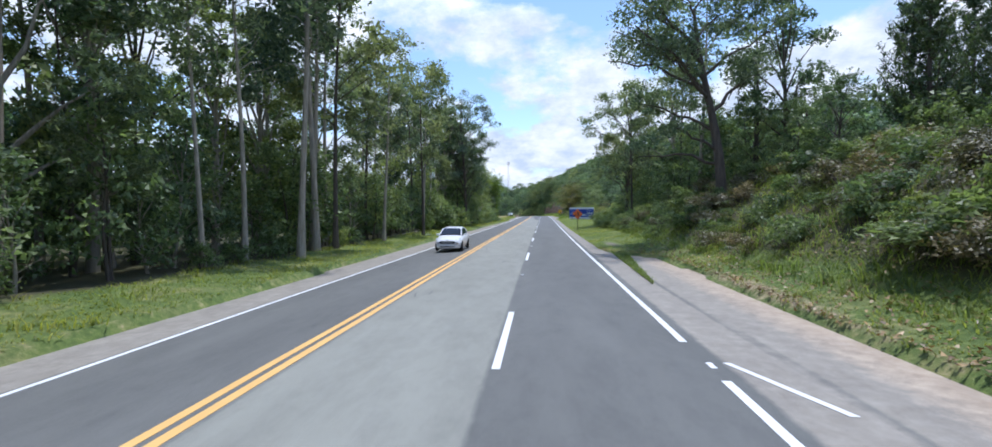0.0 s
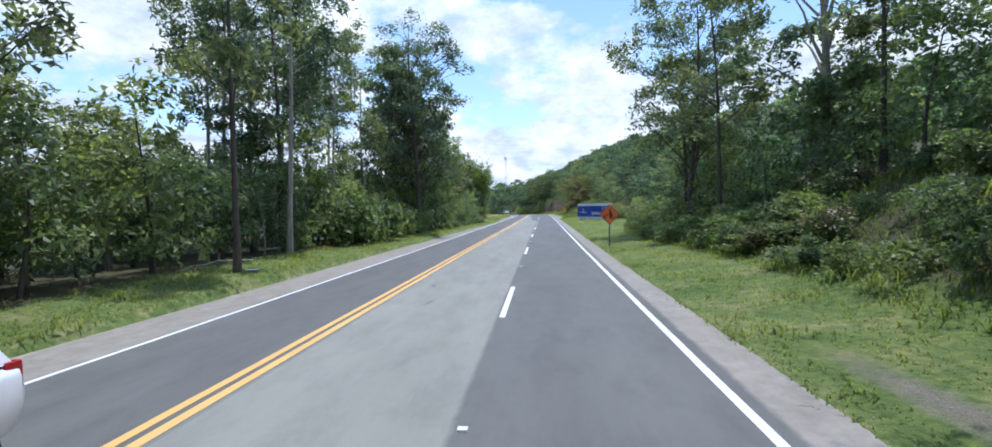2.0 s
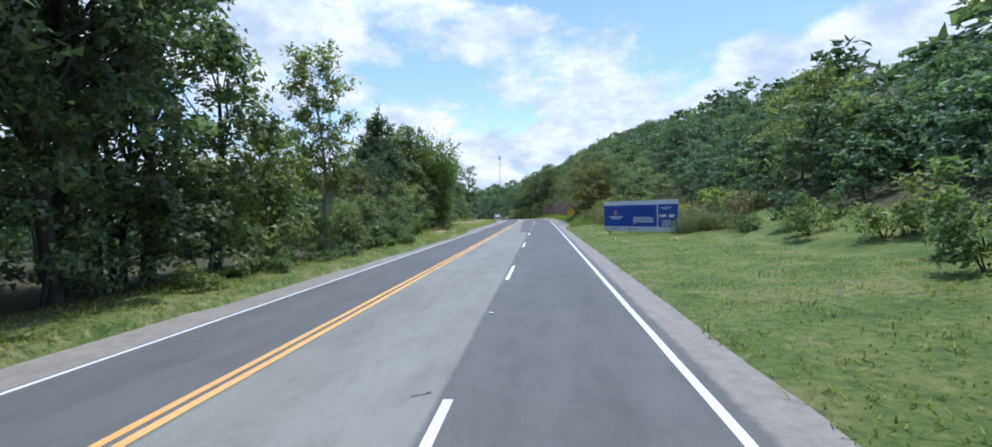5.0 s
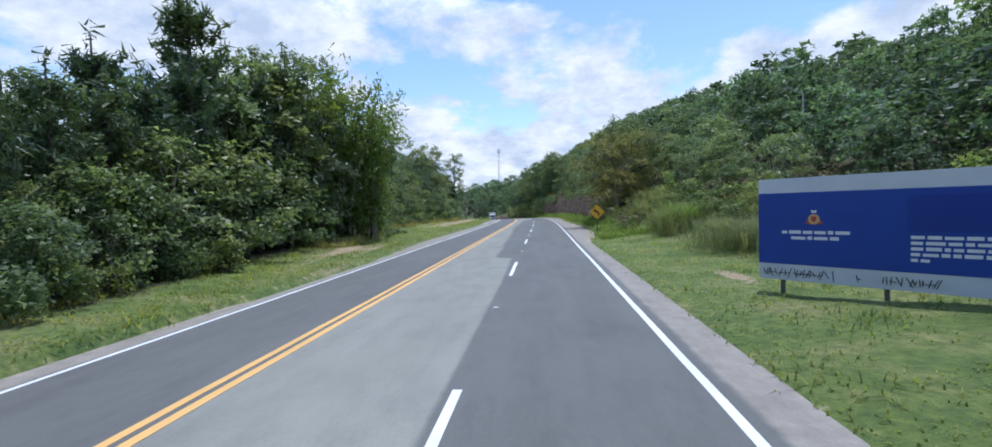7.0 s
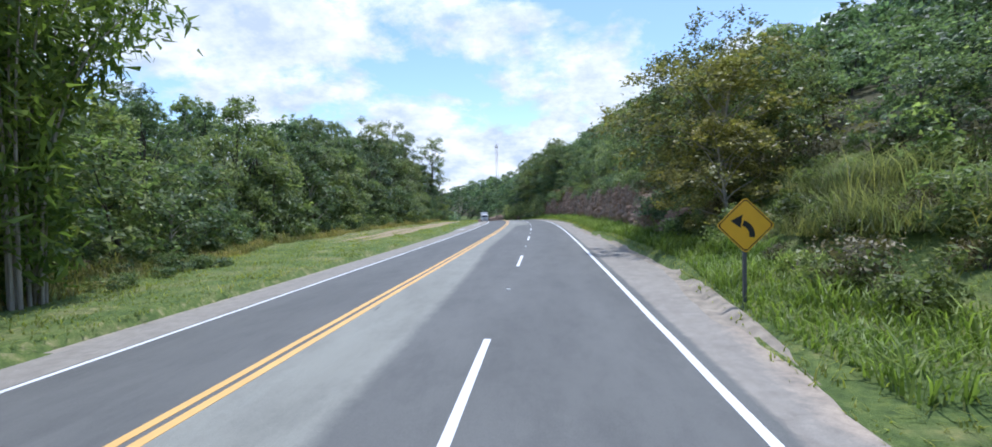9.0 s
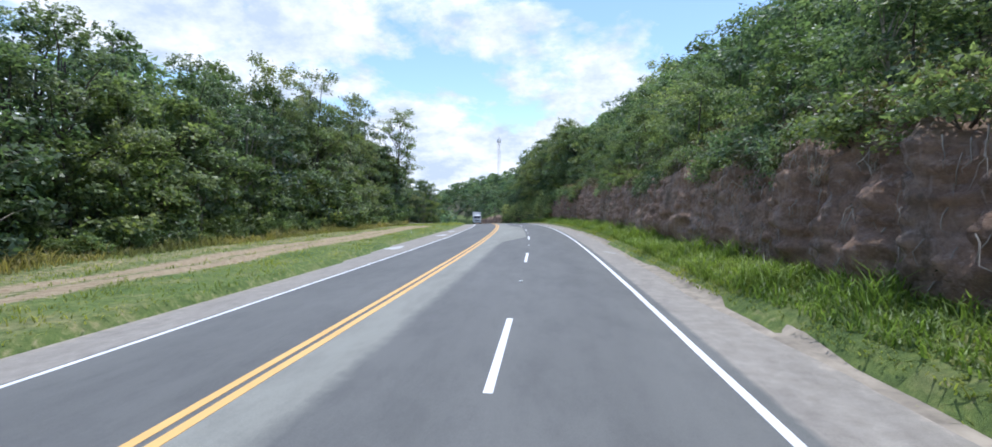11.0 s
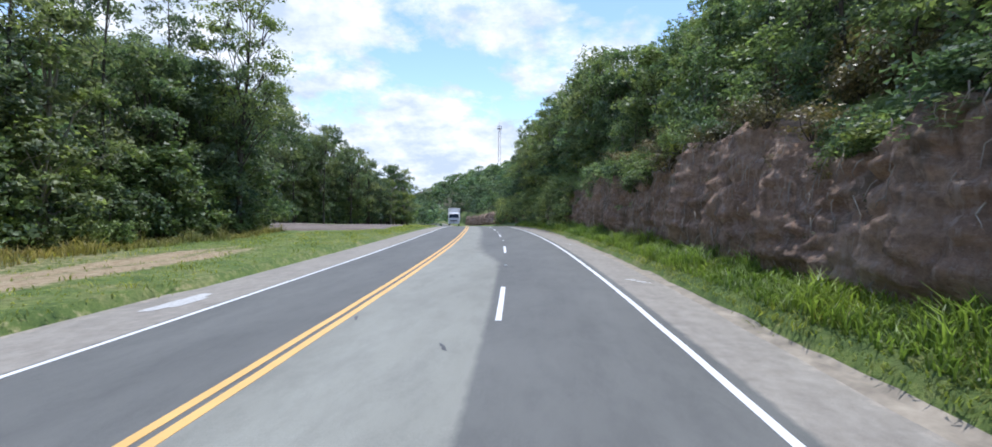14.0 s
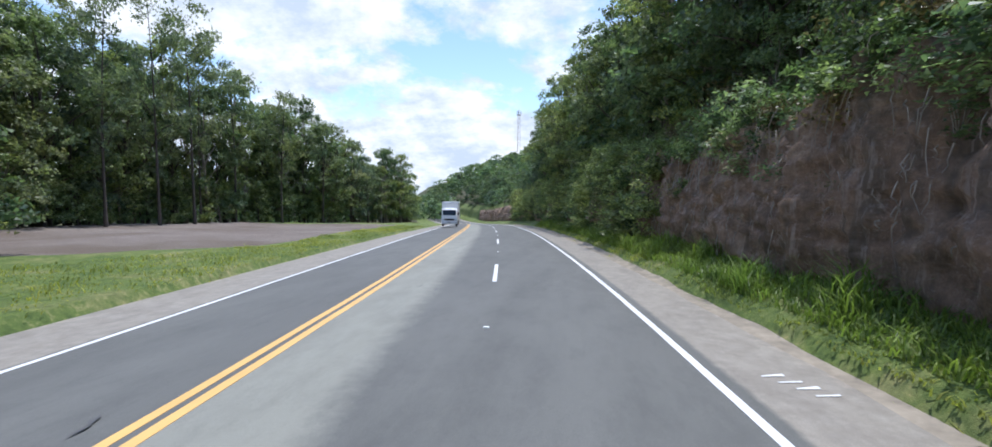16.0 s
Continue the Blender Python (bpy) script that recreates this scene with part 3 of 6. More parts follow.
def grass_tongue():
    """A thin strip of turf between the shoulder and the end of the lay-by."""
    s, k = np.linspace(15.5, 28.5, 40), np.linspace(0, 1, 6)
    S, K = np.meshgrid(s, k, indexing="ij")
    wide = np.interp(S, [15.5, 20, 26, 28.5], [0.05, 0.35, 0.75, 0.9]) + 0.06 * wave(S * 2.7, K)
    L = 4.62 + 0.03 * (S - 16) + wide * K
    v = spot(S, L, 0.012 + 0.05 * np.sin(K * math.pi)).reshape(-1, 3)
    n, m = S.shape
    idx = np.arange(n * m).reshape(n, m)
    f = np.stack([idx[:-1, :-1], idx[:-1, 1:], idx[1:, 1:], idx[1:, :-1]], -1).reshape(-1, 4)
    tagged(new("turf_strip", mesh_of("turf_strip", v, f.tolist(), GROUND, True)), "thin strip of grass between shoulder and lay-by", "grass", kind="structure")
    rng = np.random.RandomState(17)
    n = 1500
    u = rng.rand(n) ** 0.7
    s, k = 15.5 + 13 * u, rng.rand(n)
    wide = np.interp(s, [15.5, 20, 26, 28.5], [0.05, 0.35, 0.75, 0.9])
    v, f = blades(rng, spot(s, 4.62 + 0.03 * (s - 16) + wide * k, 0.02), 0.15, 0.03, 1.2)
    tagged(new("strip_grass", mesh_of("strip_grass", v, f, BLADE_DRY)), "short grass growing along the turf strip", "grass", kind="stuff")


def strip(name, s0, s1, l0, l1, mat, parent, lift=0.006, step=2.0, ragged=0.0, label="", drift=None):
    s = np.linspace(s0, s1, max(2, int((s1 - s0) / step) + 1))
    j = ragged * wave(s * 3.1, s * 0.7, l0) + (np.interp(s, *drift) if drift else 0.0)
    a, b = spot(s, l0 + j, 0), spot(s, l1 + j, 0)
    up0, up1 = road_up(s, np.full_like(s, l0)), road_up(s, np.full_like(s, l1))
    a[:, 2] += up0 + lift
    b[:, 2] += up1 + lift
    low = [p - (0, 0, 0.02) for p in (a, b)]
    n = len(s)
    v = np.concatenate([a, b, *low])
    f = []
    for i in range(n - 1):
        f += [(i, n + i, n + i + 1, i + 1), (i, i + 1, 2 * n + i + 1, 2 * n + i), (n + i, 3 * n + i, 3 * n + i + 1, n + i + 1)]
    f += [(0, 2 * n, 3 * n, n), (n - 1, 2 * n - 1, 4 * n - 1, 3 * n - 1)]
    return piece(name, mesh_of(name, v, f, mat), parent, label)


CENTRE_DRIFT = ([60, 110, 185, 270], [0.0, 0.07, 0.18, 0.12])
strip("edge_line", -40, 440, -7.37, -7.24, WHITE_LINE, road, ragged=0.012, label="worn white edge line")
strip("edge_line", 8.0, 440, 3.44, 3.585, WHITE_LINE, road, ragged=0.012, label="white edge line")
strip("edge_line", -40, 5.8, 3.44, 3.585, WHITE_LINE, road, label="white edge line")
strip("edge_line", 6.4, 6.7, 3.50, 3.60, WHITE_LINE, road)
strip("centre_line", -40, 440, -3.90, -3.74, YELLOW_LINE, road, ragged=0.012, drift=CENTRE_DRIFT, label="yellow no-passing line")
strip("centre_line", -40, 440, -3.62, -3.46, YELLOW_LINE, road, ragged=0.012, drift=CENTRE_DRIFT, label="yellow no-passing line")
v = np.concatenate([spot([4.6, 6.7], [4.55, 3.78], 0.008), spot([6.7, 4.6], [3.90, 4.68], 0.008)])
piece("taper_line", mesh_of("taper_line", v, [(0, 1, 2, 3)], WHITE_LINE), road, "faded white taper line of the lay-by")
for k in range(-2, 27):
    far_end = 16 * k + DASH_FAR
    back = 1.6 if k < 1 else 0.0
    strip("lane_dash", far_end - 4.5 - back, far_end - back, -0.065, 0.075, WHITE_LINE, road)
    x, y, z = spot(far_end + 5.6, 0.02, 0.012)
    bm = box(0.12, 0.10, 0.03, (x, y, z), 0.008)
    part("road_stud", bm, STUD, road)


# spilt lime on the shoulder and sprayed surveyor's marks
def blot(s0, s1, l0, l1, seed):
    a = np.linspace(0, 2 * math.pi, 28, endpoint=False)
    r = 1 + 0.18 * np.sin(3 * a + seed) + 0.10 * np.sin(7 * a + 2 * seed)
    s, l = (s0 + s1) / 2 + (s1 - s0) / 2 * r * np.cos(a), (l0 + l1) / 2 + (l1 - l0) / 2 * r * np.sin(a)
    p = spot(s, l, 0)
    p[:, 2] += road_up(s, l) + 0.008
    return mesh_of("lime_stain", p, [tuple(range(28))], LIME)


for row in ((192.0, 194.9, -9.6, -8.5, 1.0), (207.6, 210.4, -9.0, -8.0, 2.0), (216.5, 219.0, -9.0, -8.3, 3.0)):
    piece("lime_stain", blot(*row), road, "chalky white spill on the shoulder")
for s0 in (188.4, 205.8, 221.6, 238.6):
    for i in range(4):
        s1, l1 = s0 + 0.24 * i, 4.66 - 0.12 * i
        v = np.concatenate([spot([s1, s1 + 0.045], [l1, l1], 0.011), spot([s1 + 0.10 + 0.05 * (i % 2), s1 + 0.04], [l1 + 0.36, l1 + 0.36], 0.011)])
        piece("spray_mark", mesh_of("spray_mark", v, [(0, 1, 2, 3)], WHITE_LINE), road)


def tar_mark(s, l, long, wide, seed):
    """A short ragged crack filled with tar."""
    rng = np.random.RandomState(seed)
    n = 7
    t = np.linspace(-0.5, 0.5, n)
    mid = np.cumsum(rng.normal(0, wide * 0.5, n))
    half = wide * (0.25 + 0.5 * rng.rand(n)) * np.cos(t * 2.6)
    a, b = spot(s + t * long, l + mid - half, 0.005), spot(s + t * long, l + mid + half, 0.005)
    return mesh_of("tar_mark", np.concatenate([a, b]), [(i, n + i, n + i + 1, i + 1) for i in range(n - 1)], TAR)


rng = np.random.RandomState(31)
for k in range(46):
    s = rng.uniform(2, 262)
    l = rng.choice([rng.uniform(-3.2, -0.5), rng.uniform(0.4, 3.2), rng.uniform(-7.0, -4.2)], p=[0.6, 0.2, 0.2])
    piece("tar_mark", tar_mark(s, l, rng.uniform(0.12, 0.9), rng.uniform(0.03, 0.09), k), road)


# concrete gutter under the cutting
def gutter():
    s = np.arange(135.0, 330.0, 1.0)
    sec = [(-0.18, -0.02), (0.0, 0.03), (0.22, 0.02), (0.42, 0.16), (0.56, 0.17), (0.60, -0.1)]
    base = np.interp(s, *RIGHT_EDGE) - 0.22 + 0.04 * wave(s, s * 0.3)
    sink = -0.3 * np.clip(1 - (s - s[0]) / 7, 0, 1)
    rings = [spot(s, base + dl, sink + dz + 0.02 * wave(s * 1.7, np.full_like(s, dl * 9), 4.0)) for dl, dz in sec]
    v = np.concatenate(rings)
    n = len(s)
    f = [(k * n + i, (k + 1) * n + i, (k + 1) * n + i + 1, k * n + i + 1) for k in range(len(sec) - 1) for i in range(n - 1)]
    return tagged(new("kerb_gutter", mesh_of("kerb_gutter", v, f, CONCRETE, True)), "weathered concrete gutter, half buried in soil and grass", "gutter", kind="structure")


gutter()


# ---- the cutting: a bare earth and rock face ----
def cut_top(s):
    return np.interp(s, [159, 164, 172, 208, 240, 300, 420], [1.5, 3.2, 4.5, 4.8, 5.6, 5.2, 4.5]) + 0.8 * wave(s * 0.45, s * 0.21, 1.0) + 0.45 * wave(s * 1.5, s * 0.4, 2.0)


def cutting():
    s = np.concatenate([np.arange(159.0, 275.0, 0.2), np.arange(275.0, 420.0, 0.8)])
    h = np.linspace(0, 1, 36)
    S, H = np.meshgrid(s, h, indexing="ij")
    top = cut_top(S)
    foot = 7.95 + 0.25 * wave(S * 0.33, S * 0.1, 5.0) + np.interp(S, [159, 166], [0.6, 0.0])
    rib = 0.55 * np.abs(wave(S * 0.75, H * 1.0, 0.5)) + 0.40 * np.abs(wave(S * 1.9, H * 0.8, 3.0)) + 0.12 * wave(S * 4.3, H * 1.6, 1.5)
    lean = S + 0.9 * (1 - H)   # runnels slant a little as they fall
    rib = rib + 0.30 * (1 - np.abs(wave(lean * 2.6, H * 0.5, 2.0))) ** 3 + 0.16 * (1 - np.abs(wave(lean * 6.1, H * 0.9, 4.0))) ** 2
    ledge = 0.05 * wave(S * 0.5 + 2 * H, H * 4.0, 7.0)
    rng = np.random.RandomState(3)
    lump = rng.rand(*S.shape)
    for k in range(2):
        lump = (lump + np.roll(lump, 1, 0) + np.roll(lump, 1, 1) + np.roll(lump, -1, 0)) / 4
    lump = (lump - 0.5) * 0.9
    L = foot + 1.0 * H ** 1.4 - (rib + ledge + lump) * np.clip(4 * H * (1.15 - H), 0, 1)
    L = np.where(H > 0.97, L + 1.1, L)
    Z = 0.35 + (top - 0.35) * H + 0.05 * wave(S * 3.0, H * 9.0, 2.0) * (H > 0) * (H < 0.95)
    v = spot(S, L, Z).reshape(-1, 3)
    n, m = S.shape
    idx = np.arange(n * m).reshape(n, m)
    f = np.stack([idx[:-1, :-1], idx[1:, :-1], idx[1:, 1:], idx[:-1, 1:]], -1).reshape(-1, 4)
    return tagged(new("cut_bank", mesh_of("cut_bank", v, f.tolist(), CLIFF, True)), "steep bare reddish-brown earth and rock cutting beside the road", "cliff", kind="structure")


cutting()


# ---- plants ----
def leaves(rng, centres, spread, count, length, width, up=0.45, droop=0.0, outward=None):
    """Pointed leaves scattered round the twig centres."""
    c = centres[rng.randint(0, len(centres), count)]
    off = rng.normal(0, 1, (count, 3)) * spread
    p = c + off
    nrm = rng.normal(0, 0.6, (count, 3)) + np.array([0, 0, up])
    if outward is not None:
        o = p - outward
        nrm += 0.55 * o / (np.linalg.norm(o, axis=1, keepdims=True) + 1e-6)
    nrm /= np.linalg.norm(nrm, axis=1, keepdims=True)
    t = rng.normal(0, 1, (count, 3)) - np.array([0, 0, droop])
    t -= nrm * (t * nrm).sum(1, keepdims=True)
    t /= np.linalg.norm(t, axis=1, keepdims=True)
    b = np.cross(nrm, t)
    k = (0.65 + 0.7 * rng.rand(count))[:, None]
    L, W = length * k, width * k
    bend = nrm * (L * 0.12)
    v = np.stack([p - t * L * 0.4 + b * W * 0.5, p + t * L * 0.6 + bend, p - t * L * 0.3 - b * W * 0.5], 1).reshape(-1, 3)
    return v, np.arange(count * 3).reshape(-1, 3)


def tubes(paths, sides=6):
    """Tapered tubes along (points, radii)."""
    V, Fs, base = [], [], 0
    ang = np.linspace(0, 2 * math.pi, sides, endpoint=False)
    for pts, rad in paths:
        pts = np.asarray(pts, float)
        for i, (p, r) in enumerate(zip(pts, rad)):
            d = pts[min(i + 1, len(pts) - 1)] - pts[max(i - 1, 0)]
            d = d / (np.linalg.norm(d) + 1e-9)
            a = np.cross(d, (0.3, 0.9, 0.1))
            a /= np.linalg.norm(a)
            b = np.cross(d, a)
            V.append(p + r * (np.cos(ang)[:, None] * a + np.sin(ang)[:, None] * b))
        for i in range(len(pts) - 1):
            for k in range(sides):
                Fs.append((base + i * sides + k, base + i * sides + (k + 1) % sides, base + (i + 1) * sides + (k + 1) % sides, base + (i + 1) * sides + k))
        base += len(pts) * sides
    return np.concatenate(V), Fs


def limb(rng, a, b, r0, r1, n=4, sag=0.12):
    a, b = np.asarray(a, float), np.asarray(b, float)
    t = np.linspace(0, 1, n)[:, None]
    d = np.linalg.norm(b - a)
    wob = rng.normal(0, sag * d * 0.25, (n, 3)) * np.sin(t * math.pi)
    pts = a + (b - a) * t + wob + np.array([0, 0, sag * d]) * np.sin(t * math.pi) * 0.5
    return pts, np.linspace(r0, r1, n)


HOME = pose(0, -300, -60)


def plant(name, label, category, woods, wood_mat, crowns, crown_mat, crown_name="crown", wood_name="trunk"):
    """A plant of trunk and crown, kept as a pattern."""
    ob = thing(name, HOME, label, category)
    if wood_name == "cane":
        for k, w in enumerate(woods):
            v, f = tubes([w], 6)
            piece("cane", mesh_of("cane", v, f, wood_mat, True), ob)
    elif woods:
        v, f = tubes(woods)
        piece(wood_name, mesh_of(wood_name, v, f, wood_mat, True), ob)
    v, f = crowns
    piece(crown_name, mesh_of(crown_name, v, f.tolist(), crown_mat), ob)
    return ob


def shell(rng, centre, radii, n, inner=0.6):
    d = rng.normal(0, 1, (n, 3))
    d /= np.linalg.norm(d, axis=1, keepdims=True)
    d[:, 2] = np.where(d[:, 2] < -0.35, -d[:, 2] * 0.5, d[:, 2])
    r = inner + (1 - inner) * rng.rand(n, 1)
    return np.asarray(centre) + d * r * np.asarray(radii)


def eucalyptus(seed, height=21.0, low=0.45, count=2600, pale=True, stems=1, lean=0.03):
    rng = np.random.RandomState(seed)
    woods, twigs = [], []
    for q in range(stems):
        bx, by = (rng.normal(0, 0.5, 2) if q else (0, 0))
        h = height * (1 - 0.12 * q)
        t = np.linspace(0, 1, 9)
        dx, dy = rng.normal(0, lean * h, 2)
        pts = np.stack([bx + dx * t ** 1.5 + 0.10 * np.sin(5 * t + seed), by + dy * t ** 1.5 + 0.10 * np.cos(4 * t + seed), h * 0.93 * t], 1)
        r = 0.0085 * h
        woods.append((pts, r * (1 - 0.82 * t) * np.where(t == 0, 1.35, 1)))
        for i in range(15):
            u = low + (1 - low) * (i + rng.rand()) / 15
            p = np.array([np.interp(u, t, pts[:, k]) for k in range(3)])
            a = rng.rand() * 2 * math.pi
            reach = (1.0 + 2.6 * math.sin(math.pi * min(1, (u - low) / (1 - low) * 0.75 + 0.2))) * height / 21
            end = p + np.array([math.cos(a) * reach, math.sin(a) * reach, reach * (0.45 + 0.5 * rng.rand())])
            woods.append(limb(rng, p, end, r * 0.28 * (1.3 - u), r * 0.07))
            for j in range(3):
                c = p + (end - p) * (0.55 + 0.5 * rng.rand()) + rng.normal(0, 0.45, 3)
                twigs.append(shell(rng, c, (0.95, 0.95, 0.55), 6, 0.2))
    twigs = np.concatenate(twigs)
    crown = leaves(rng, twigs, 0.28, count, 0.36, 0.18, up=0.45, droop=0.5)
    return plant("eucalyptus_tree", "tall slender eucalyptus with pale trunk and open crown", "tree", woods, BARK_PALE if pale else BARK_DARK, crown, LEAF_EUC)


def broadleaf(seed, height=10.0, width=6.0, count=3200, leaf=0.30, low=0.12, mat=None, pale=False, name="broadleaf_tree", label="dense dark green broadleaf tree", limbs=1):
    rng = np.random.RandomState(seed)
    woods, twigs = [], []
    t = np.linspace(0, 1, 7)
    pts = np.stack([0.25 * np.sin(3 * t + seed), 0.25 * np.cos(2.3 * t + seed), height * 0.8 * t], 1)
    r = 0.018 * height
    woods.append((pts, r * (1 - 0.8 * t)))
    n = 14
    for i in range(n):
        u = low + (0.95 - low) * (i + 0.7 * rng.rand()) / n
        a = i * 2.4 + rng.rand()
        bulge = math.sin(math.pi * min(1.0, 0.22 + 0.80 * u)) ** 0.7
        reach = width * 0.5 * bulge * (0.55 + 0.5 * rng.rand())
        p = np.array([np.interp(u * 0.8, t, pts[:, k]) for k in range(3)])
        c = np.array([math.cos(a) * reach, math.sin(a) * reach, height * u + 0.3])
        if limbs:
            woods.append(limb(rng, p, c, r * 0.35, r * 0.08))
        size = width * (0.18 + 0.10 * rng.rand())
        twigs.append(shell(rng, c, (size, size, size * 0.62), 24, 0.6))
    twigs.append(shell(rng, (0, 0, height * 0.9), (width * 0.2, width * 0.2, height * 0.1), 16, 0.4))
    twigs = np.concatenate(twigs)
    crown = leaves(rng, twigs, 0.17, count, leaf, leaf * 0.7, up=0.8, outward=np.array([0, 0, height * 0.45]))
    return plant(name, label, "tree", woods, BARK_PALE if pale else BARK_DARK, crown, mat or LEAF_BROAD)


def shrub(seed, height=2.2, width=2.6, count=900, leaf=0.22, mat=None, label="leafy green roadside shrub", name="shrub"):
    rng = np.random.RandomState(seed)
    woods, twigs = [], []
    for i in range(9):
        a, k = rng.rand() * 2 * math.pi, rng.rand() ** 0.6
        top = np.array([math.cos(a) * width * 0.45 * k, math.sin(a) * width * 0.45 * k, height * (0.35 + 0.6 * rng.rand())])
        woods.append(limb(rng, (0.1 * math.cos(a), 0.1 * math.sin(a), 0), top, 0.03, 0.008))
        twigs.append(shell(rng, top * (1, 1, 0.85), (width * 0.2, width * 0.2, height * 0.17), 9, 0.4))
        twigs.append(shell(rng, top * (1.1, 1.1, 0.35), (width * 0.2, width * 0.2, height * 0.2), 6, 0.4))
    twigs = np.concatenate(twigs)
    twigs[:, 2] = np.maximum(twigs[:, 2], 0.12)
    crown = leaves(rng, twigs, 0.15, count, leaf, leaf * 0.6, up=0.5, outward=np.array([0, 0, height * 0.2]))
    return plant(name, label, "shrub", woods if name == "dead_bush" else woods[::2], BARK_PALE if name == "dead_bush" else BARK_DARK, crown, mat or LEAF_SHRUB, wood_name="stem")


def conifer(seed, height=8.0, width=4.4, count=4200):
    rng = np.random.RandomState(seed)
    woods = [(np.stack([np.zeros(6), np.zeros(6), np.linspace(0, height, 6)], 1), np.linspace(0.16, 0.02, 6))]
    twigs = []
    tiers = 10
    for i in range(tiers):
        u = i / tiers
        for j in range(5):
            z = height * (0.10 + 0.84 * u) + 0.25 * rng.normal()
            reach = width * 0.5 * (1 - 0.74 * u) * (0.55 + 0.6 * rng.rand())
            a = j * 2 * math.pi / 5 + i * 0.9 + 0.5 * rng.rand()
            out = np.array([math.cos(a), math.sin(a), 0.0])
            t = np.linspace(0, 1, 6)[:, None]
            pts = np.array([0, 0, z]) + out * reach * t ** 0.8 + np.array([0, 0, reach * 0.95]) * t ** 2.0
            woods.append((pts, np.linspace(0.04, 0.01, 6)))
            q = np.linspace(0.2, 1.0, 12)
            twigs.append(np.stack([np.interp(q, t[:, 0], pts[:, c]) for c in range(3)], 1))
    twigs.append(np.stack([np.zeros(10), np.zeros(10), np.linspace(height * 0.72, height * 1.04, 10)], 1))
    crown = leaves(rng, np.concatenate(twigs), 0.10, count, 0.34, 0.075, up=0.1, droop=-0.9)
    return plant("conifer_tree", "dark conifer with upswept candle-like branches", "tree", woods, BARK_DARK, crown, LEAF_CONE)


def bamboo(seed, height=11.0, count=6000, canes=16):
    rng = np.random.RandomState(seed)
    woods, twigs = [], []
    for i in range(canes):
        a, k = rng.rand() * 2 * math.pi, 0.4 + 0.6 * rng.rand()
        t = np.linspace(0, 1, 8)
        h = height * (0.7 + 0.35 * rng.rand())
        arch = (1.2 + 2.6 * rng.rand()) * height / 11
        pts = np.stack([math.cos(a) * (k * 0.6 + arch * t ** 2.4), math.sin(a) * (k * 0.6 + arch * t ** 2.4), h * (t - 0.16 * t ** 4)], 1)
        woods.append((pts, 0.05 * (1 - 0.9 * t)))
        for u in np.linspace(0.12, 1.0, 16):
            twigs.append(np.array([np.interp(u, t, pts[:, q]) for q in range(3)]) + rng.normal(0, 0.42, (4, 3)))
    crown = leaves(rng, np.concatenate(twigs), 0.20, count, 0.38, 0.11, up=0.3, droop=0.9)
    return plant("bamboo_clump", "tall arching clump of light green bamboo", "bamboo", woods, BARK_PALE, crown, LEAF_BAMBOO, wood_name="cane", crown_name="foliage")


def big_grass(seed, height=1.7, count=420, mat=None, label="tall clump of green grass on the verge", wide=0.28, thin=0.04):
    rng = np.random.RandomState(seed)
    v, f = blades(rng, np.concatenate([rng.normal(0, wide, (count, 2)), np.zeros((count, 1))], 1), height, thin, 0.75)
    ob = thing("tall_grass", HOME, label, "grass")
    piece("blade_tuft", mesh_of("blade_tuft", v, f, mat or BLADE), ob)
    return ob


def blades(rng, roots, height, width, lean=0.35):
    n = len(roots)
    a = rng.rand(n) * 2 * math.pi
    h = height * (0.45 + 0.75 * rng.rand(n))
    d = np.stack([np.cos(a), np.sin(a), np.zeros(n)], 1)
    side = np.stack([-np.sin(a), np.cos(a), np.zeros(n)], 1) * width * 0.5
    k = (lean * (0.3 + rng.rand(n)) * h)[:, None]
    mid = roots + d * k * 0.3 + np.array([0, 0, 1]) * (h * 0.6)[:, None]
    tip = roots + d * k * 1.2 + np.array([0, 0, 1]) * (h * 0.95)[:, None]
    v = np.stack([roots - side, roots + side, mid + side * 0.8, mid - side * 0.8, tip], 1).reshape(-1, 3)
    i = np.arange(n) * 5
    f = [q for b in i.tolist() for q in ((b, b + 1, b + 2, b + 3), (b + 3, b + 2, b + 4))]
    return v, f


def grass_field(name, label, seed, count, s0, s1, edge, reach, height, width, mat, lean=0.4, clump=0.5):
    """Grass blades rooted between edge(s) and edge(s) + reach(s)."""
    rng = np.random.RandomState(seed)
    s = s0 + (s1 - s0) * rng.rand(count)
    l = edge(s) + reach(s) * rng.rand(count)
    keep = wave(s * 0.9, l * 1.4, seed) + 0.7 * wave(s * 3.1, l * 2.9, seed + 1) + rng.normal(0, 0.3, count) > -clump
    soil, lot, wood = ground_cover(s, l)
    keep &= (soil < 0.4 + 0.3 * rng.rand(count)) & (lot < 0.3)
    s, l = s[keep], l[keep]
    roots = spot(s, l, ground_up(s, l) - 0.02)
    tuft = 0.55 + 1.1 * np.clip(wave(s * 1.7, l * 2.1, seed + 3) + 0.4 * wave(s * 5.3, l * 4.7, seed), 0, 1)
    v, f = blades(rng, roots, height * tuft, width, lean)
    return tagged(new(name, mesh_of(name, v, f, mat)), label, "grass", kind="stuff")


def put(pattern, s, l, size=1.0, turn=None, up=None, label=""):
    turn = random.uniform(0, 360) if turn is None else turn
    ob = copy_thing(pattern, stand(s, l, up, turn, size))
    return tagged(ob, label)


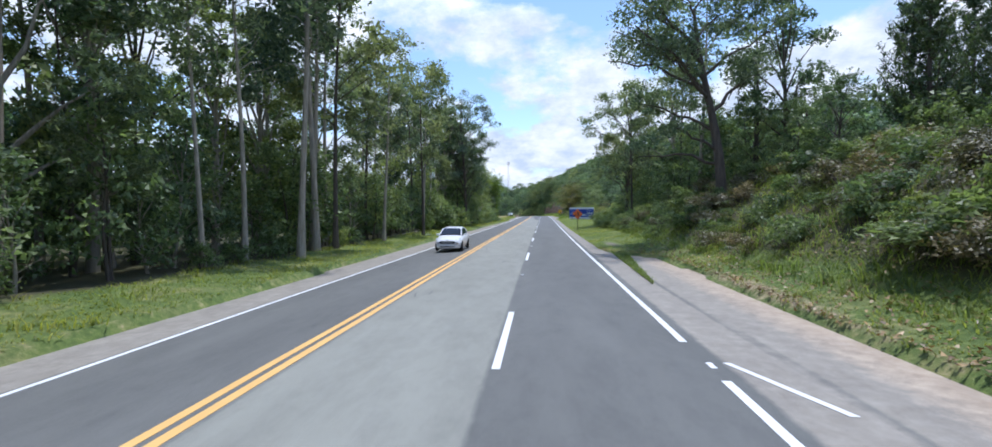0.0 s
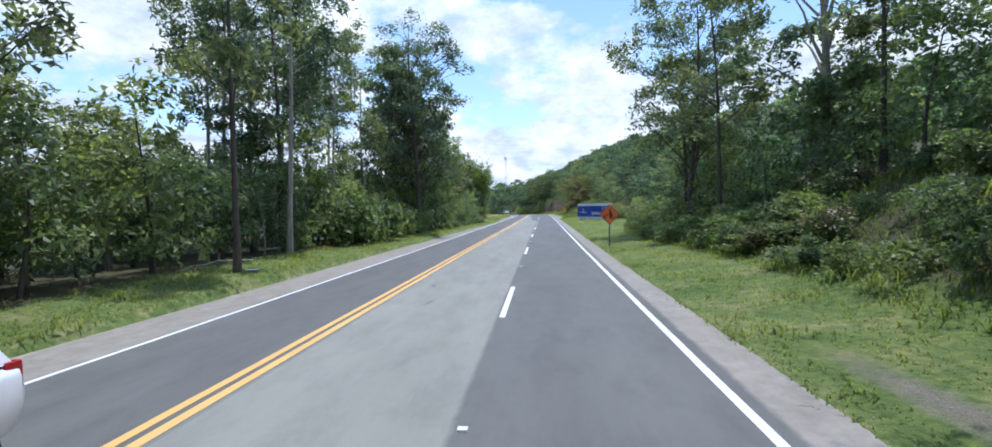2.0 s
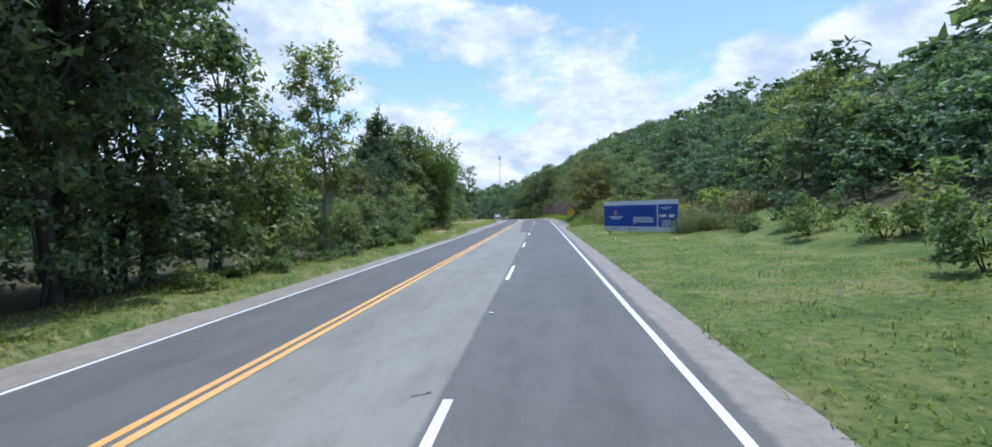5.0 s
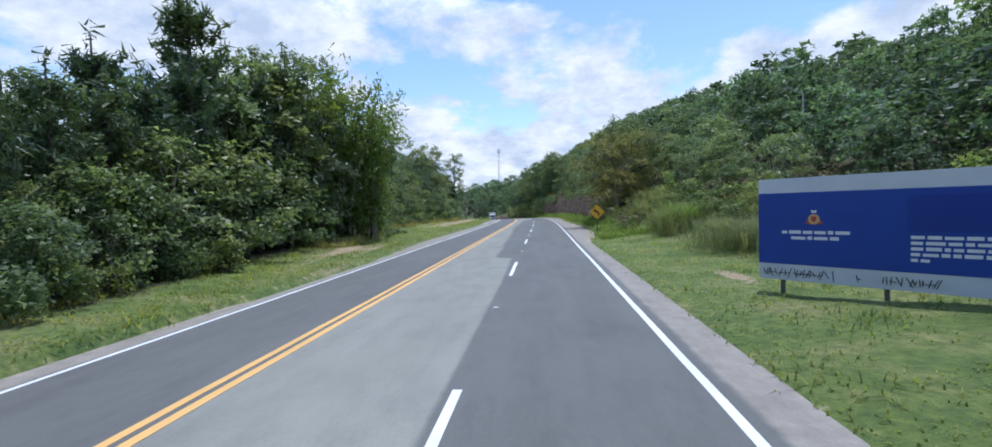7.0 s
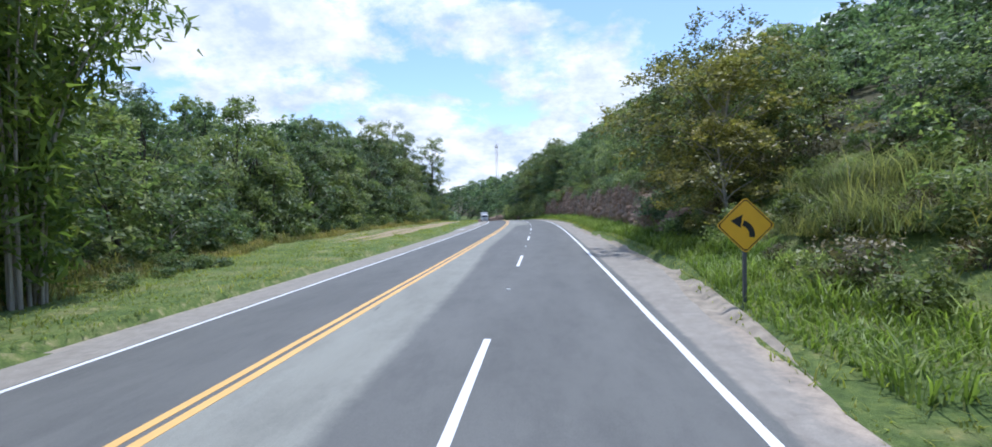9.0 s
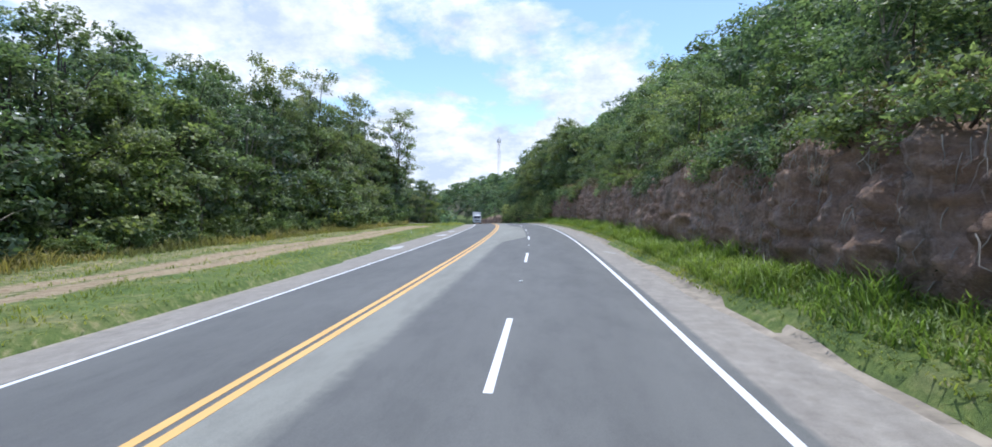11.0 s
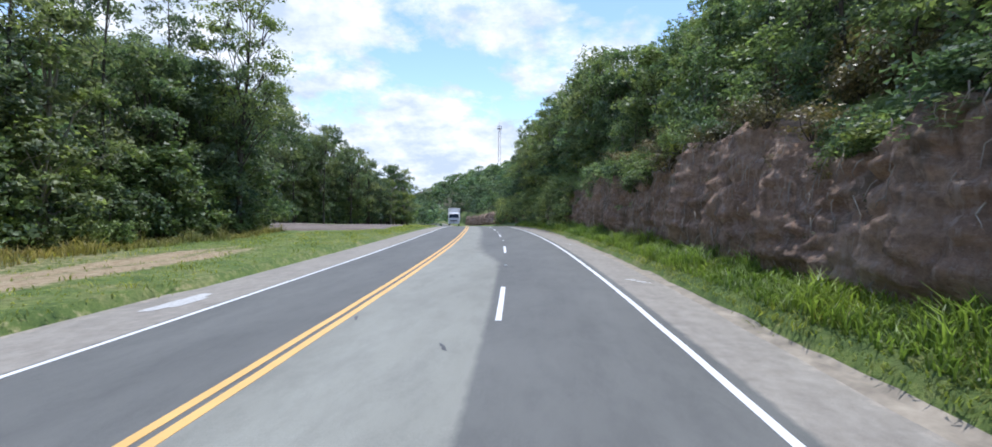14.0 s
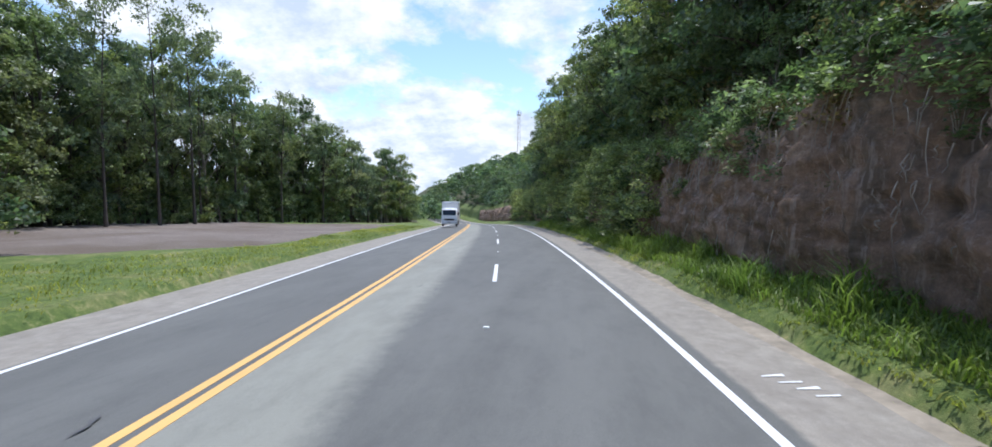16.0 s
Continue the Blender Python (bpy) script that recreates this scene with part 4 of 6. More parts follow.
def join_stuff(name, label, category, rows):
    """Many far plants of the given patterns, joined by material into few objects."""
    heap = {}
    for pattern, m in rows:
        t = np.array(m)
        shade_k = rnd.uniform(-0.38, 0.5)
        for o in pattern.children:
            me = o.data
            v = np.empty(len(me.vertices) * 3)
            me.vertices.foreach_get("co", v)
            v = v.reshape(-1, 3) @ t[:3, :3].T + t[:3, 3]
            q = np.empty(len(me.loops), int)
            me.loops.foreach_get("vertex_index", q)
            k = len(q) // len(me.polygons)
            store = heap.setdefault((me.materials[0].name, k), [[], [], 0, []])
            store[3].append(np.full(len(v), shade_k))
            store[0].append(v)
            store[1].append(q.reshape(-1, k) + store[2])
            store[2] += len(v)
    for (mat, k), (vs, qs, n, tones) in heap.items():
        v, q = np.concatenate(vs), np.concatenate(qs)
        me = bpy.data.meshes.new(name)
        me.vertices.add(len(v))
        me.vertices.foreach_set("co", v.ravel())
        me.loops.add(q.size)
        me.loops.foreach_set("vertex_index", q.ravel())
        me.polygons.add(len(q))
        me.polygons.foreach_set("loop_start", np.arange(len(q)) * k)
        me.polygons.foreach_set("loop_total", np.full(len(q), k))
        me.materials.append(bpy.data.materials[mat])
        me.update(calc_edges=True)
        me.attributes.new("tone", "FLOAT", "POINT").data.foreach_set("value", np.concatenate(tones).astype(np.float32))
        tagged(new(name, me), label, category, kind="stuff")


EUC = [eucalyptus(11, count=3000), eucalyptus(12, 22, 0.5, 3000), eucalyptus(13, 19, 0.35, 3200, pale=False), eucalyptus(14, 20, 0.3, 3600, pale=False)]
TALL = [broadleaf(25, 16, 8.6, 8000, 0.27, 0.1), broadleaf(26, 17, 7.4, 8000, 0.27, 0.1, pale=True), broadleaf(27, 16, 8.0, 8000, 0.27, 0.1, LEAF_EUC)]
BROAD = [broadleaf(21, 10, 6.0, 4000, 0.26), broadleaf(22, 10, 5.4, 4000, 0.26), broadleaf(23, 9, 6.5, 4000, 0.26), broadleaf(24, 10, 6.0, 4000, 0.26, mat=LEAF_EUC, pale=True)]
YOUNG = ("young_tree", "young leafy tree at the edge of the wood")
UNDER = [broadleaf(31, 5, 3.6, 1500, 0.23, 0.05, None, False, *YOUNG, 0), broadleaf(32, 5, 4.0, 1500, 0.23, 0.05, LEAF_SHRUB, False, *YOUNG, 0), broadleaf(33, 5.5, 3.4, 1500, 0.23, 0.05, None, True, *YOUNG)]
SHRUB = [shrub(41, count=900, leaf=0.22), shrub(42, 1.8, 2.8, 900, 0.22), shrub(43, 2.6, 2.4, 900, 0.22)]
SCRUB = [shrub(44, 1.5, 2.6, 900, 0.16, LEAF_DRY, "dry brownish scrub on the bank", "dry_scrub"), shrub(45, 1.9, 2.4, 900, 0.16, LEAF_DRY, "dry brownish scrub on the bank", "dry_scrub")]
HANG = [shrub(46, 1.9, 2.6, 800, 0.21, None, "green bush hanging over the edge of the cutting", "overhanging_bush"), shrub(47, 1.7, 2.4, 800, 0.17, LEAF_DRY, "straggly brown bush on the edge of the cutting", "overhanging_bush"), shrub(48, 2.2, 2.8, 900, 0.21, LEAF_HILL, "green bush hanging over the edge of the cutting", "overhanging_bush")]
OLIVE = [broadleaf(28, 8, 8.0, 7500, 0.19, 0.04, LEAF_OLIVE, True, "roadside_tree", "spreading olive-brown fine-leaved tree beside the road"), broadleaf(29, 8, 6.5, 6000, 0.19, 0.04, LEAF_OLIVE, True, "roadside_tree", "spreading olive-brown fine-leaved tree beside the road")]
TWIGS = [shrub(49, 1.3, 1.6, 90, 0.12, LEAF_DRY, "dead grey bush clinging to the earth face", "dead_bush"), shrub(50, 1.0, 1.8, 70, 0.12, LEAF_DRY, "dead grey bush clinging to the earth face", "dead_bush")]
SLOPE = ("hillside_tree", "round-crowned green tree on the wooded slope")
HILL = [broadleaf(51, 7, 5.6, 750, 0.52, 0.05, LEAF_HILL, False, *SLOPE, 0), broadleaf(52, 7, 6.2, 750, 0.52, 0.05, LEAF_HILL, False, *SLOPE, 0), broadleaf(53, 8, 5.2, 750, 0.52, 0.05, LEAF_BROAD, False, *SLOPE, 0)]
CLOSE = [broadleaf(54, 7, 5.8, 2500, 0.26, 0.05, LEAF_HILL, False, *SLOPE, 0), broadleaf(55, 7, 6.2, 2500, 0.26, 0.05, LEAF_HILL, False, *SLOPE, 0), broadleaf(56, 8, 5.2, 2500, 0.26, 0.05, LEAF_BROAD, False, *SLOPE, 0)]
CONIFER = [conifer(61), conifer(62, 9, 4.0)]
BAMBOO = [bamboo(71), bamboo(72, 12)]
TALL_GRASS = [big_grass(81), big_grass(82, 1.4)]
REEDS = [big_grass(83, 2.0, 520, REED, "pale green and straw-coloured reeds behind the verge", 0.7, 0.022), big_grass(84, 1.6, 520, REED, "pale green and straw-coloured reeds behind the verge", 0.8, 0.022)]
FAR = [broadleaf(57, 8, 8.5, 240, 1.25, 0.05, LEAF_HILL, False, *SLOPE, 0), broadleaf(58, 8, 8.0, 240, 1.25, 0.05, LEAF_BROAD, False, *SLOPE, 0)]
PATTERNS = FAR + TWIGS + OLIVE + EUC + TALL + BROAD + CLOSE + UNDER + SHRUB + SCRUB + HANG + REEDS + HILL + CONIFER + BAMBOO + TALL_GRASS

rnd = random.Random(5)


def spin():
    return rnd.uniform(0, 360)


def tree(h, s, l):
    """A broadleaf tree h metres high, from the pattern nearest in size."""
    if h < 12.5:
        put(BROAD[rnd.randrange(4)], s, l, (min(h / 10, 1.25) * rnd.uniform(0.85, 1.15), h / 10), spin())
    else:
        put(TALL[rnd.randrange(3)], s, l, (h / 16.5 * rnd.uniform(0.85, 1.05), h / 16.5), spin())


# ---- wood beyond the oncoming lane ----
TALL_LEFT = ((14.4, -14.6, 9, 3), (17.9, -13.8, 15, 1), (21.0, -13.8, 17, 0), (23.9, -12.3, 23, 0), (27.0, -13.1, 24, 1), (27.9, -13.6, 22, 0), (28.9, -12.7, 23, 3), (33, -15, 20, 1), (38.3, -12.4, 17, 0), (41, -15, 19, 2), (46.5, -11.2, 19, 2), (54, -12.9, 18, 1), (57, -15, 21, 3), (62, -14, 15, 1), (71, -14.8, 13, 0), (79, -13.2, 15, 3), (85, -14.5, 23, 3), (86.5, -15.5, 20, 3), (8, -14, 21, 1), (3, -13.6, 22, 3), (-3, -14.5, 20, 0))
for s, l, h, k in TALL_LEFT:
    put(EUC[k], s, l, h / 21, spin())
s = -12.0
while s < 118:
    s += rnd.uniform(2.0, 3.0)
    edge = float(np.interp(s, *WOOD_EDGE))
    k = rnd.uniform(0.65, 1.2) * (0.62 if s > 97 else 1.0)
    put(UNDER[rnd.randrange(3)], s, edge - rnd.uniform(0.8, 2.6), (k, k * rnd.uniform(0.9, 1.35)), spin())
    if rnd.random() < 0.5:
        put(SHRUB[rnd.randrange(3)], s + 1, edge - rnd.uniform(-0.4, 0.8), rnd.uniform(0.5, 0.9), spin())
for k in range(78):
    s = rnd.uniform(-15, 92) if k < 56 else rnd.uniform(42, 80)
    edge = float(np.interp(s, *WOOD_EDGE))
    thin = 44 < s < 79   # an open stretch, low trees under scattered tall ones
    tall = rnd.random() < (0.1 if thin else 0.4)
    put(EUC[rnd.randrange(4)] if tall else BROAD[rnd.randrange(4)], s, edge - rnd.uniform(4, 14), rnd.uniform(0.55, 0.82) if thin and not tall else rnd.uniform(0.75, 1.1), spin())
s = -14.0
while s < 40:
    s += rnd.uniform(4.0, 5.5)
    put(TALL[rnd.randrange(3)], s, float(np.interp(s, *WOOD_EDGE)) - rnd.uniform(4.5, 9.0), (rnd.uniform(0.85, 1.05), rnd.uniform(0.95, 1.2)), spin())
for s, l, h in ((81, -15.6, 20), (85, -15.4, 20), (88.5, -15.0, 18), (92.5, -14.6, 12), (96, -14.0, 8)):
    tree(h, s, l)
for s, l, k in ((60.5, -12.3, 1.6), (62.6, -12.0, 1.8), (64.8, -12.2, 1.7), (67.2, -12.8, 1.9), (70.5, -12.2, 1.5), (73.5, -12.0, 1.3)):
    put(SHRUB[int(s) % 3], s, l, (k * 0.95, k), spin(), label="big leafy bush at the edge of the wood")
deep = []
for k in range(120):
    s = rnd.uniform(-25, 130)
    edge = float(np.interp(s, *WOOD_EDGE))
    w = rnd.uniform(0.9, 1.4) if s < 44 else rnd.uniform(0.7, 0.95)
    deep.append((HILL[rnd.randrange(3)], stand(s, edge - rnd.uniform(9, 42), None, spin(), (w, w * 1.1))))

for s, l, h in ((127, -18, 14.3), (124.5, -17.0, 10.5), (121, -18.0, 10.0), (130.5, -16.6, 12.0), (133.5, -16.0, 12.5), (136, -16.4, 11.5), (129, -19.5, 12.5), (113, -13.8, 6.4), (115.5, -14.2, 7.0), (118, -14.6, 8.0), (120.5, -15.0, 8.6), (123.5, -15.4, 9.4), (116.5, -17, 8.0)):
    put(CONIFER[int(s) % 2], s, l, (h / 8.5 * 1.25, h / 8.5), spin())
for s, l, h in ((143.2, -13.8, 14.0), (140.5, -15.0, 15.5), (137.5, -16.4, 15.0), (145.5, -16.4, 13.5), (139, -18.5, 16), (134, -18.0, 14)):
    put(BAMBOO[int(s) % 2], s, l, h / 11.5, spin())
for s, l, h in ((139, -17.2, 15.5), (136, -19.0, 15), (133, -17.5, 12.3), (131, -20, 13), (127.5, -16.8, 10.5), (124, -19, 10), (121.5, -16.8, 8.5), (119, -18, 8.5)):
    tree(h, s, l)
s = 98.0
while s < 420:
    s += rnd.uniform(3.0, 4.6)
    edge = float(np.interp(s, *WOOD_EDGE))
    tall = float(np.interp(s, [98, 112, 118, 126, 150, 165, 200, 222, 232, 248, 262, 290, 320, 350, 420], [4.4, 4.6, 6, 9, 9.5, 12.5, 15.5, 15.5, 14.5, 14, 22, 27, 23, 18, 15]))
    h = tall * rnd.uniform(0.55, 0.95)
    tree(h, s, edge - rnd.uniform(2.0, 4.0))
    if s < 330:
        k = rnd.uniform(0.7, 1.35) * (0.6 if s < 117 else 1.0)
        put(UNDER[rnd.randrange(3)], s + 1.2, edge - rnd.uniform(0.2, 1.6), (k * 1.1, k), spin())
        k = rnd.uniform(0.6, 1.2) * (0.65 if s < 117 else 1.0)
        put(UNDER[rnd.randrange(3)], s - 0.8, edge - rnd.uniform(0.8, 2.4), (k * 1.1, k), spin())
    tree(tall * rnd.uniform(0.8, 1.1), s + 1.5, edge - rnd.uniform(6, 11))
    deep.append((HILL[rnd.randrange(3)], stand(s, edge - rnd.uniform(12, 24), None, spin(), (1.5, tall / 7.2))))
    if rnd.random() < 0.45 and s < 320:
        put(SHRUB[rnd.randrange(3)], s, edge + rnd.uniform(-0.3, 0.8), rnd.uniform(0.5, 0.9), spin())
    if 210 < s < 330 and rnd.random() < 0.4:
        put(EUC[3], s, edge - rnd.uniform(3, 8), (0.9, tall / 20), spin())
for s, l, h in ((295, -38, 27), (300, -40, 25), (288, -38, 26), (306, -38, 23), (313, -34, 21), (281, -39, 23), (322, -30, 18)):
    put(EUC[3], s, l, (1.0, h / 20), spin())
for k in range(22):
    s = rnd.uniform(136, 152)
    put(SHRUB[rnd.randrange(3)], s, float(np.interp(s, *WOOD_EDGE)) + rnd.uniform(0.4, 3.6), (rnd.uniform(0.4, 0.7), rnd.uniform(0.2, 0.4)), spin())
fringe = []
for k in range(90):
    s = rnd.uniform(150, 252)
    fringe.append((SHRUB[rnd.randrange(3)], stand(s, float(np.interp(s, *WOOD_EDGE)) + rnd.uniform(-1.2, 0.5), None, spin(), (rnd.uniform(0.6, 1.0), rnd.uniform(0.45, 0.9)))))
join_stuff("wood_fringe", "low leafy growth along the foot of the wood", "shrub", fringe)
for s, l, h in ((228, -24, 18), (235, -25, 19), (216, -24, 18), (208, -25, 17), (243, -25.5, 19)):
    put(EUC[3], s, l, (0.9, h / 20), spin())
for s, l, k in ((236, -21.0, 0.8), (239, -21.3, 0.9), (242, -21.4, 0.8), (245, -21.6, 0.9), (248, -21.8, 0.8), (251, -22.6, 0.9), (252, -25, 0.8)):
    put(UNDER[int(s) % 3], s, l, (k * 1.2, k * 0.8), spin())
for s, l, h in ((240, -23, 13), (244, -23.2, 14), (247.5, -23, 12), (250, -23.5, 11), (236, -23, 13)):
    tree(h, s, l)
join_stuff("deep_wood", "dense dark wood behind the front trees", "wood", deep)

# ---- bank and wood beside the driving lanes ----
TALL_RIGHT = ((37, 15, 16, 3), (40.5, 12.0, 18, 0), (50, 13.0, 17, 2), (71, 13.0, 16, 2), (74, 16, 15, 3), (59, 11.8, 17, 3))
def spreading_tree(s, l):
    """A thick leaning trunk with long level limbs."""
    rng = np.random.RandomState(77)
    ob = thing("spreading_tree", stand(s, l, None, heading(s)), "old leaning tree with thick dark trunk and level limbs", "tree")
    t = np.linspace(0, 1, 9)
    pts = np.stack([-1.5 * t ** 1.3 + 0.15 * np.sin(6 * t), 0.8 * t, 13.0 * t - 0.3], 1)
    woods, twigs = [(pts, 0.36 * (1 - 0.72 * t))], []
    for u, dx, dy, dz, r in ((0.22, -4.6, 2.5, 0.8, 0.11), (0.28, -3.4, -1.2, 1.6, 0.11), (0.38, -4.0, 2.5, 2.4, 0.12), (0.48, 3.4, 1.0, 2.6, 0.14), (0.55, -3.4, -1.6, 2.6, 0.12), (0.66, 3.8, -1.4, 2.4, 0.11), (0.74, -3.0, 1.6, 2.4, 0.10), (0.86, 2.4, 1.8, 2.2, 0.09), (0.97, -1.6, -1.6, 1.6, 0.08), (0.99, 1.2, 0.6, 1.8, 0.08), (0.55, -5.4, -4.0, 3.4, 0.13), (0.64, -5.8, -1.0, 3.0, 0.13), (0.72, -5.2, -5.5, 2.6, 0.12), (0.60, -5.8, 3.5, 3.0, 0.12), (0.80, -5.0, -2.5, 2.8, 0.10)):
        p = np.array([np.interp(u, t, pts[:, k]) for k in range(3)])
        end = p + np.array([dx, dy, dz])
        arm, rad = limb(rng, p, end, r, r * 0.25, 7, 0.10)
        woods.append((arm, rad))
        for v in (0.45, 0.65, 0.8, 0.95):
            c = p + (end - p) * v + rng.normal(0, 0.5, 3) + np.array([0, 0, 0.5])
            woods.append(limb(rng, p + (end - p) * (v - 0.1), c, r * 0.3, r * 0.1))
            if u > 0.3 or v > 0.9:
                twigs.append(shell(rng, c, (1.25, 1.25, 0.6), 14, 0.5))
    v, f = tubes(woods, 8)
    piece("trunk", mesh_of("trunk", v, f, BARK_DARK, True), ob)
    v, f = leaves(rng, np.concatenate(twigs), 0.26, 9500, 0.28, 0.15, up=0.6)
    piece("crown", mesh_of("crown", v, f.tolist(), LEAF_EUC), ob)


spreading_tree(30.8, 12.3)


def cloud_tree(s, l, height, width, low, count, seed, label, bark, leaf):
    """A tall tree whose crown is many separate rounded clumps on rising limbs, with gaps between."""
    rng = np.random.RandomState(seed)
    ob = thing("tall_tree", stand(s, l, None, heading(s)), label, "tree")
    t = np.linspace(0, 1, 10)
    pts = np.stack([0.35 * np.sin(4 * t + seed), 0.35 * np.cos(3 * t + seed), height * 0.9 * t - 0.3], 1)
    r = 0.0125 * height
    woods, twigs = [(pts, r * (1 - 0.85 * t))], []
    n = 30
    for i in range(n):
        u = low + (1 - low) * (i + rng.rand()) / n
        k = (u - low) / (1 - low)
        a = 2.4 * i + rng.normal(0, 0.3)
        reach = width * 0.5 * (math.sin(math.pi * (0.16 + 0.74 * k)) ** 0.6) * (0.55 + 0.5 * rng.rand())
        p = np.array([np.interp(max(0.1, u - 0.16), t, pts[:, q]) for q in range(3)])
        c = np.array([math.cos(a) * reach, math.sin(a) * reach, height * u * 0.96])
        woods.append(limb(rng, p, c, r * 0.34 * (1.3 - u), r * 0.07, 5))
        size = width * (0.085 + 0.055 * rng.rand())
        for j in range(3):
            d = c + rng.normal(0, size * 0.7, 3) * (1, 1, 0.5)
            woods.append(limb(rng, p + (c - p) * 0.7, d, r * 0.12, r * 0.04, 3))
            twigs.append(shell(rng, d, (size, size, size * 0.55), 16, 0.55))
    v, f = tubes(woods, 7)
    piece("trunk", mesh_of("trunk", v, f, bark, True), ob)
    v, f = leaves(rng, np.concatenate(twigs), 0.2, count, 0.30, 0.16, up=0.7, outward=np.array([0, 0, height * 0.5]))
    piece("crown", mesh_of("crown", v, f.tolist(), leaf), ob)
    return ob


CLOUDY = "tall open tree with rounded leaf clumps on rising limbs"
cloud_tree(68.0, 12.9, 19.0, 10.6, 0.30, 15000, 5, CLOUDY, BARK_DARK, LEAF_EUC)
cloud_tree(98.5, -12.2, 13.0, 4.0, 0.30, 5000, 6, CLOUDY, BARK_PALE, LEAF_BROAD)
cloud_tree(77.0, -12.0, 21.7, 9.0, 0.33, 11000, 7, CLOUDY, BARK_DARK, LEAF_EUC)
cloud_tree(83.0, -13.6, 20.0, 8.0, 0.30, 10000, 8, CLOUDY, BARK_DARK, LEAF_BROAD)
cloud_tree(243.0, -20.0, 19.0, 6.5, 0.45, 6000, 10, CLOUDY, BARK_DARK, LEAF_BROAD)
cloud_tree(60.0, -18.5, 18.0, 7.5, 0.36, 8000, 9, CLOUDY, BARK_PALE, LEAF_EUC)
for s, l, h in ((55.4, 15.6, 17), (34, 17.5, 13.5)):
    tree(h, s, l)
for s, l, h, k in TALL_RIGHT:
    put(EUC[k], s, l + (2.0 if s < 58 else 0.0), (h / 21 * 1.15, h / 21), spin())
for s, l, h in ((26, 20.2, 8.2), (24, 19.6, 8.8), (21.5, 20.5, 6.4), (29.5, 26, 8), (33, 27, 7)):
    put(CONIFER[int(s) % 2], s, l, h / 8.5, spin())
s = -8.0
while s < 74:
    s += rnd.uniform(1.8, 2.8)
    edge = float(np.interp(s, [0, 30, 50, 60, 74], [13.5, 13.5, 13.0, 11.5, 11.5]))
    if 24 < s <= 37:
        put(BROAD[rnd.randrange(4)], s, rnd.uniform(15, 19), rnd.uniform(0.4, 0.6), spin())
        put(SHRUB[rnd.randrange(3)], s, edge + rnd.uniform(1.5, 4.5), rnd.uniform(0.6, 1.0), spin())
    elif s > 37:
        k = rnd.uniform(0.65, 1.15)
        put(UNDER[rnd.randrange(3)], s, edge + rnd.uniform(1.2, 3.0), (k, k * 1.15), spin())
        if rnd.random() < 0.5:
            put(BROAD[rnd.randrange(4)], s, edge + rnd.uniform(2.5, 7), rnd.uniform(0.5, 0.85), spin())
    else:
        put(SHRUB[rnd.randrange(3)], s, edge + rnd.uniform(3.0, 6.0), rnd.uniform(0.7, 1.2), spin())
        put(UNDER[rnd.randrange(3)], s, edge + rnd.uniform(7, 12), rnd.uniform(0.4, 0.6), spin())
    for j in range(7):
        put((SCRUB * 2 + SHRUB + HANG[:1] if s < 38 else SHRUB * 2 + HANG[:1] + SCRUB[:1])[rnd.randrange(8)], s + rnd.uniform(-1.2, 1.2), rnd.uniform(8.9, edge + 3.0), (rnd.uniform(0.5, 1.0), rnd.uniform(0.3, 0.75)), spin())
for s, l, h in ((78, 11, 1.0), (80, 13, 1.2), (83, 12.5, 0.9), (86, 15, 1.2), (76, 10.5, 1.0), (92, 16, 1.1), (97, 15.5, 0.9), (100, 17, 1.2), (103, 14.5, 0.7)):
    put(SHRUB[int(s) % 3], s, l, h, spin())
for s, l, w, h in ((112, 24, 1.25, 1.0), ):
    put(BROAD[2], s, l, (w, h), spin())
for s, l, w, h in ((107, -12.8, 0.65, 0.72), (153, 9.0, 0.8, 0.66), (158.5, 10.2, 1.25, 0.98), (155.6, 9.8, 1.05, 0.9), (160.0, 11.5, 1.1, 1.0), (162, 10.2, 0.9, 0.85)):
    put(OLIVE[int(s) % 2], s, l, (w, h), spin())
for s, l, h in ((69, 10.4, 0.6), (135.2, 9.9, 0.95), (136.0, 10.6, 1.1), (134.8, 10.8, 1.0), (136.6, 10.0, 0.8), (119, 12.5, 0.6)):
    put(TALL_GRASS[int(s) % 2], s, l, h, spin())
for k in range(26):
    s = rnd.uniform(50, 66)
    put((SHRUB + TALL_GRASS)[rnd.randrange(5)], s, rnd.uniform(8.6, 11.0), (rnd.uniform(0.5, 0.8), rnd.uniform(0.35, 0.65)), spin())
for k in range(34):
    s = rnd.uniform(84, 109)
    put((SHRUB + TALL_GRASS)[rnd.randrange(5)], s, float(np.interp(s, *LEFT_EDGE)) - rnd.uniform(1.0, 3.2), (rnd.uniform(0.35, 0.6), rnd.uniform(0.2, 0.45)), spin())
for s, l, k in ((62, 9.6, 0.6), (64.5, 10.2, 0.75), (67, 9.8, 0.6), (70, 10.0, 0.8), (72.5, 10.6, 0.7), (66, 11.4, 0.9), (121, 13.6, 0.7), (126, 13.4, 0.8), (131, 12.4, 0.7), (136, 12.6, 0.8), (143, 11.2, 0.7)):
    put(SHRUB[int(s) % 3], s, l, k, spin())
for k in range(38):
    s = rnd.uniform(104, 135)
    put(REEDS[rnd.randrange(2)], s, float(np.interp(s, [104, 140, 150], [14.5, 11.5, 11])) + rnd.uniform(-2.2, 4.5), (rnd.uniform(0.7, 1.4), rnd.uniform(0.25, 0.95)), spin())
thicket = []
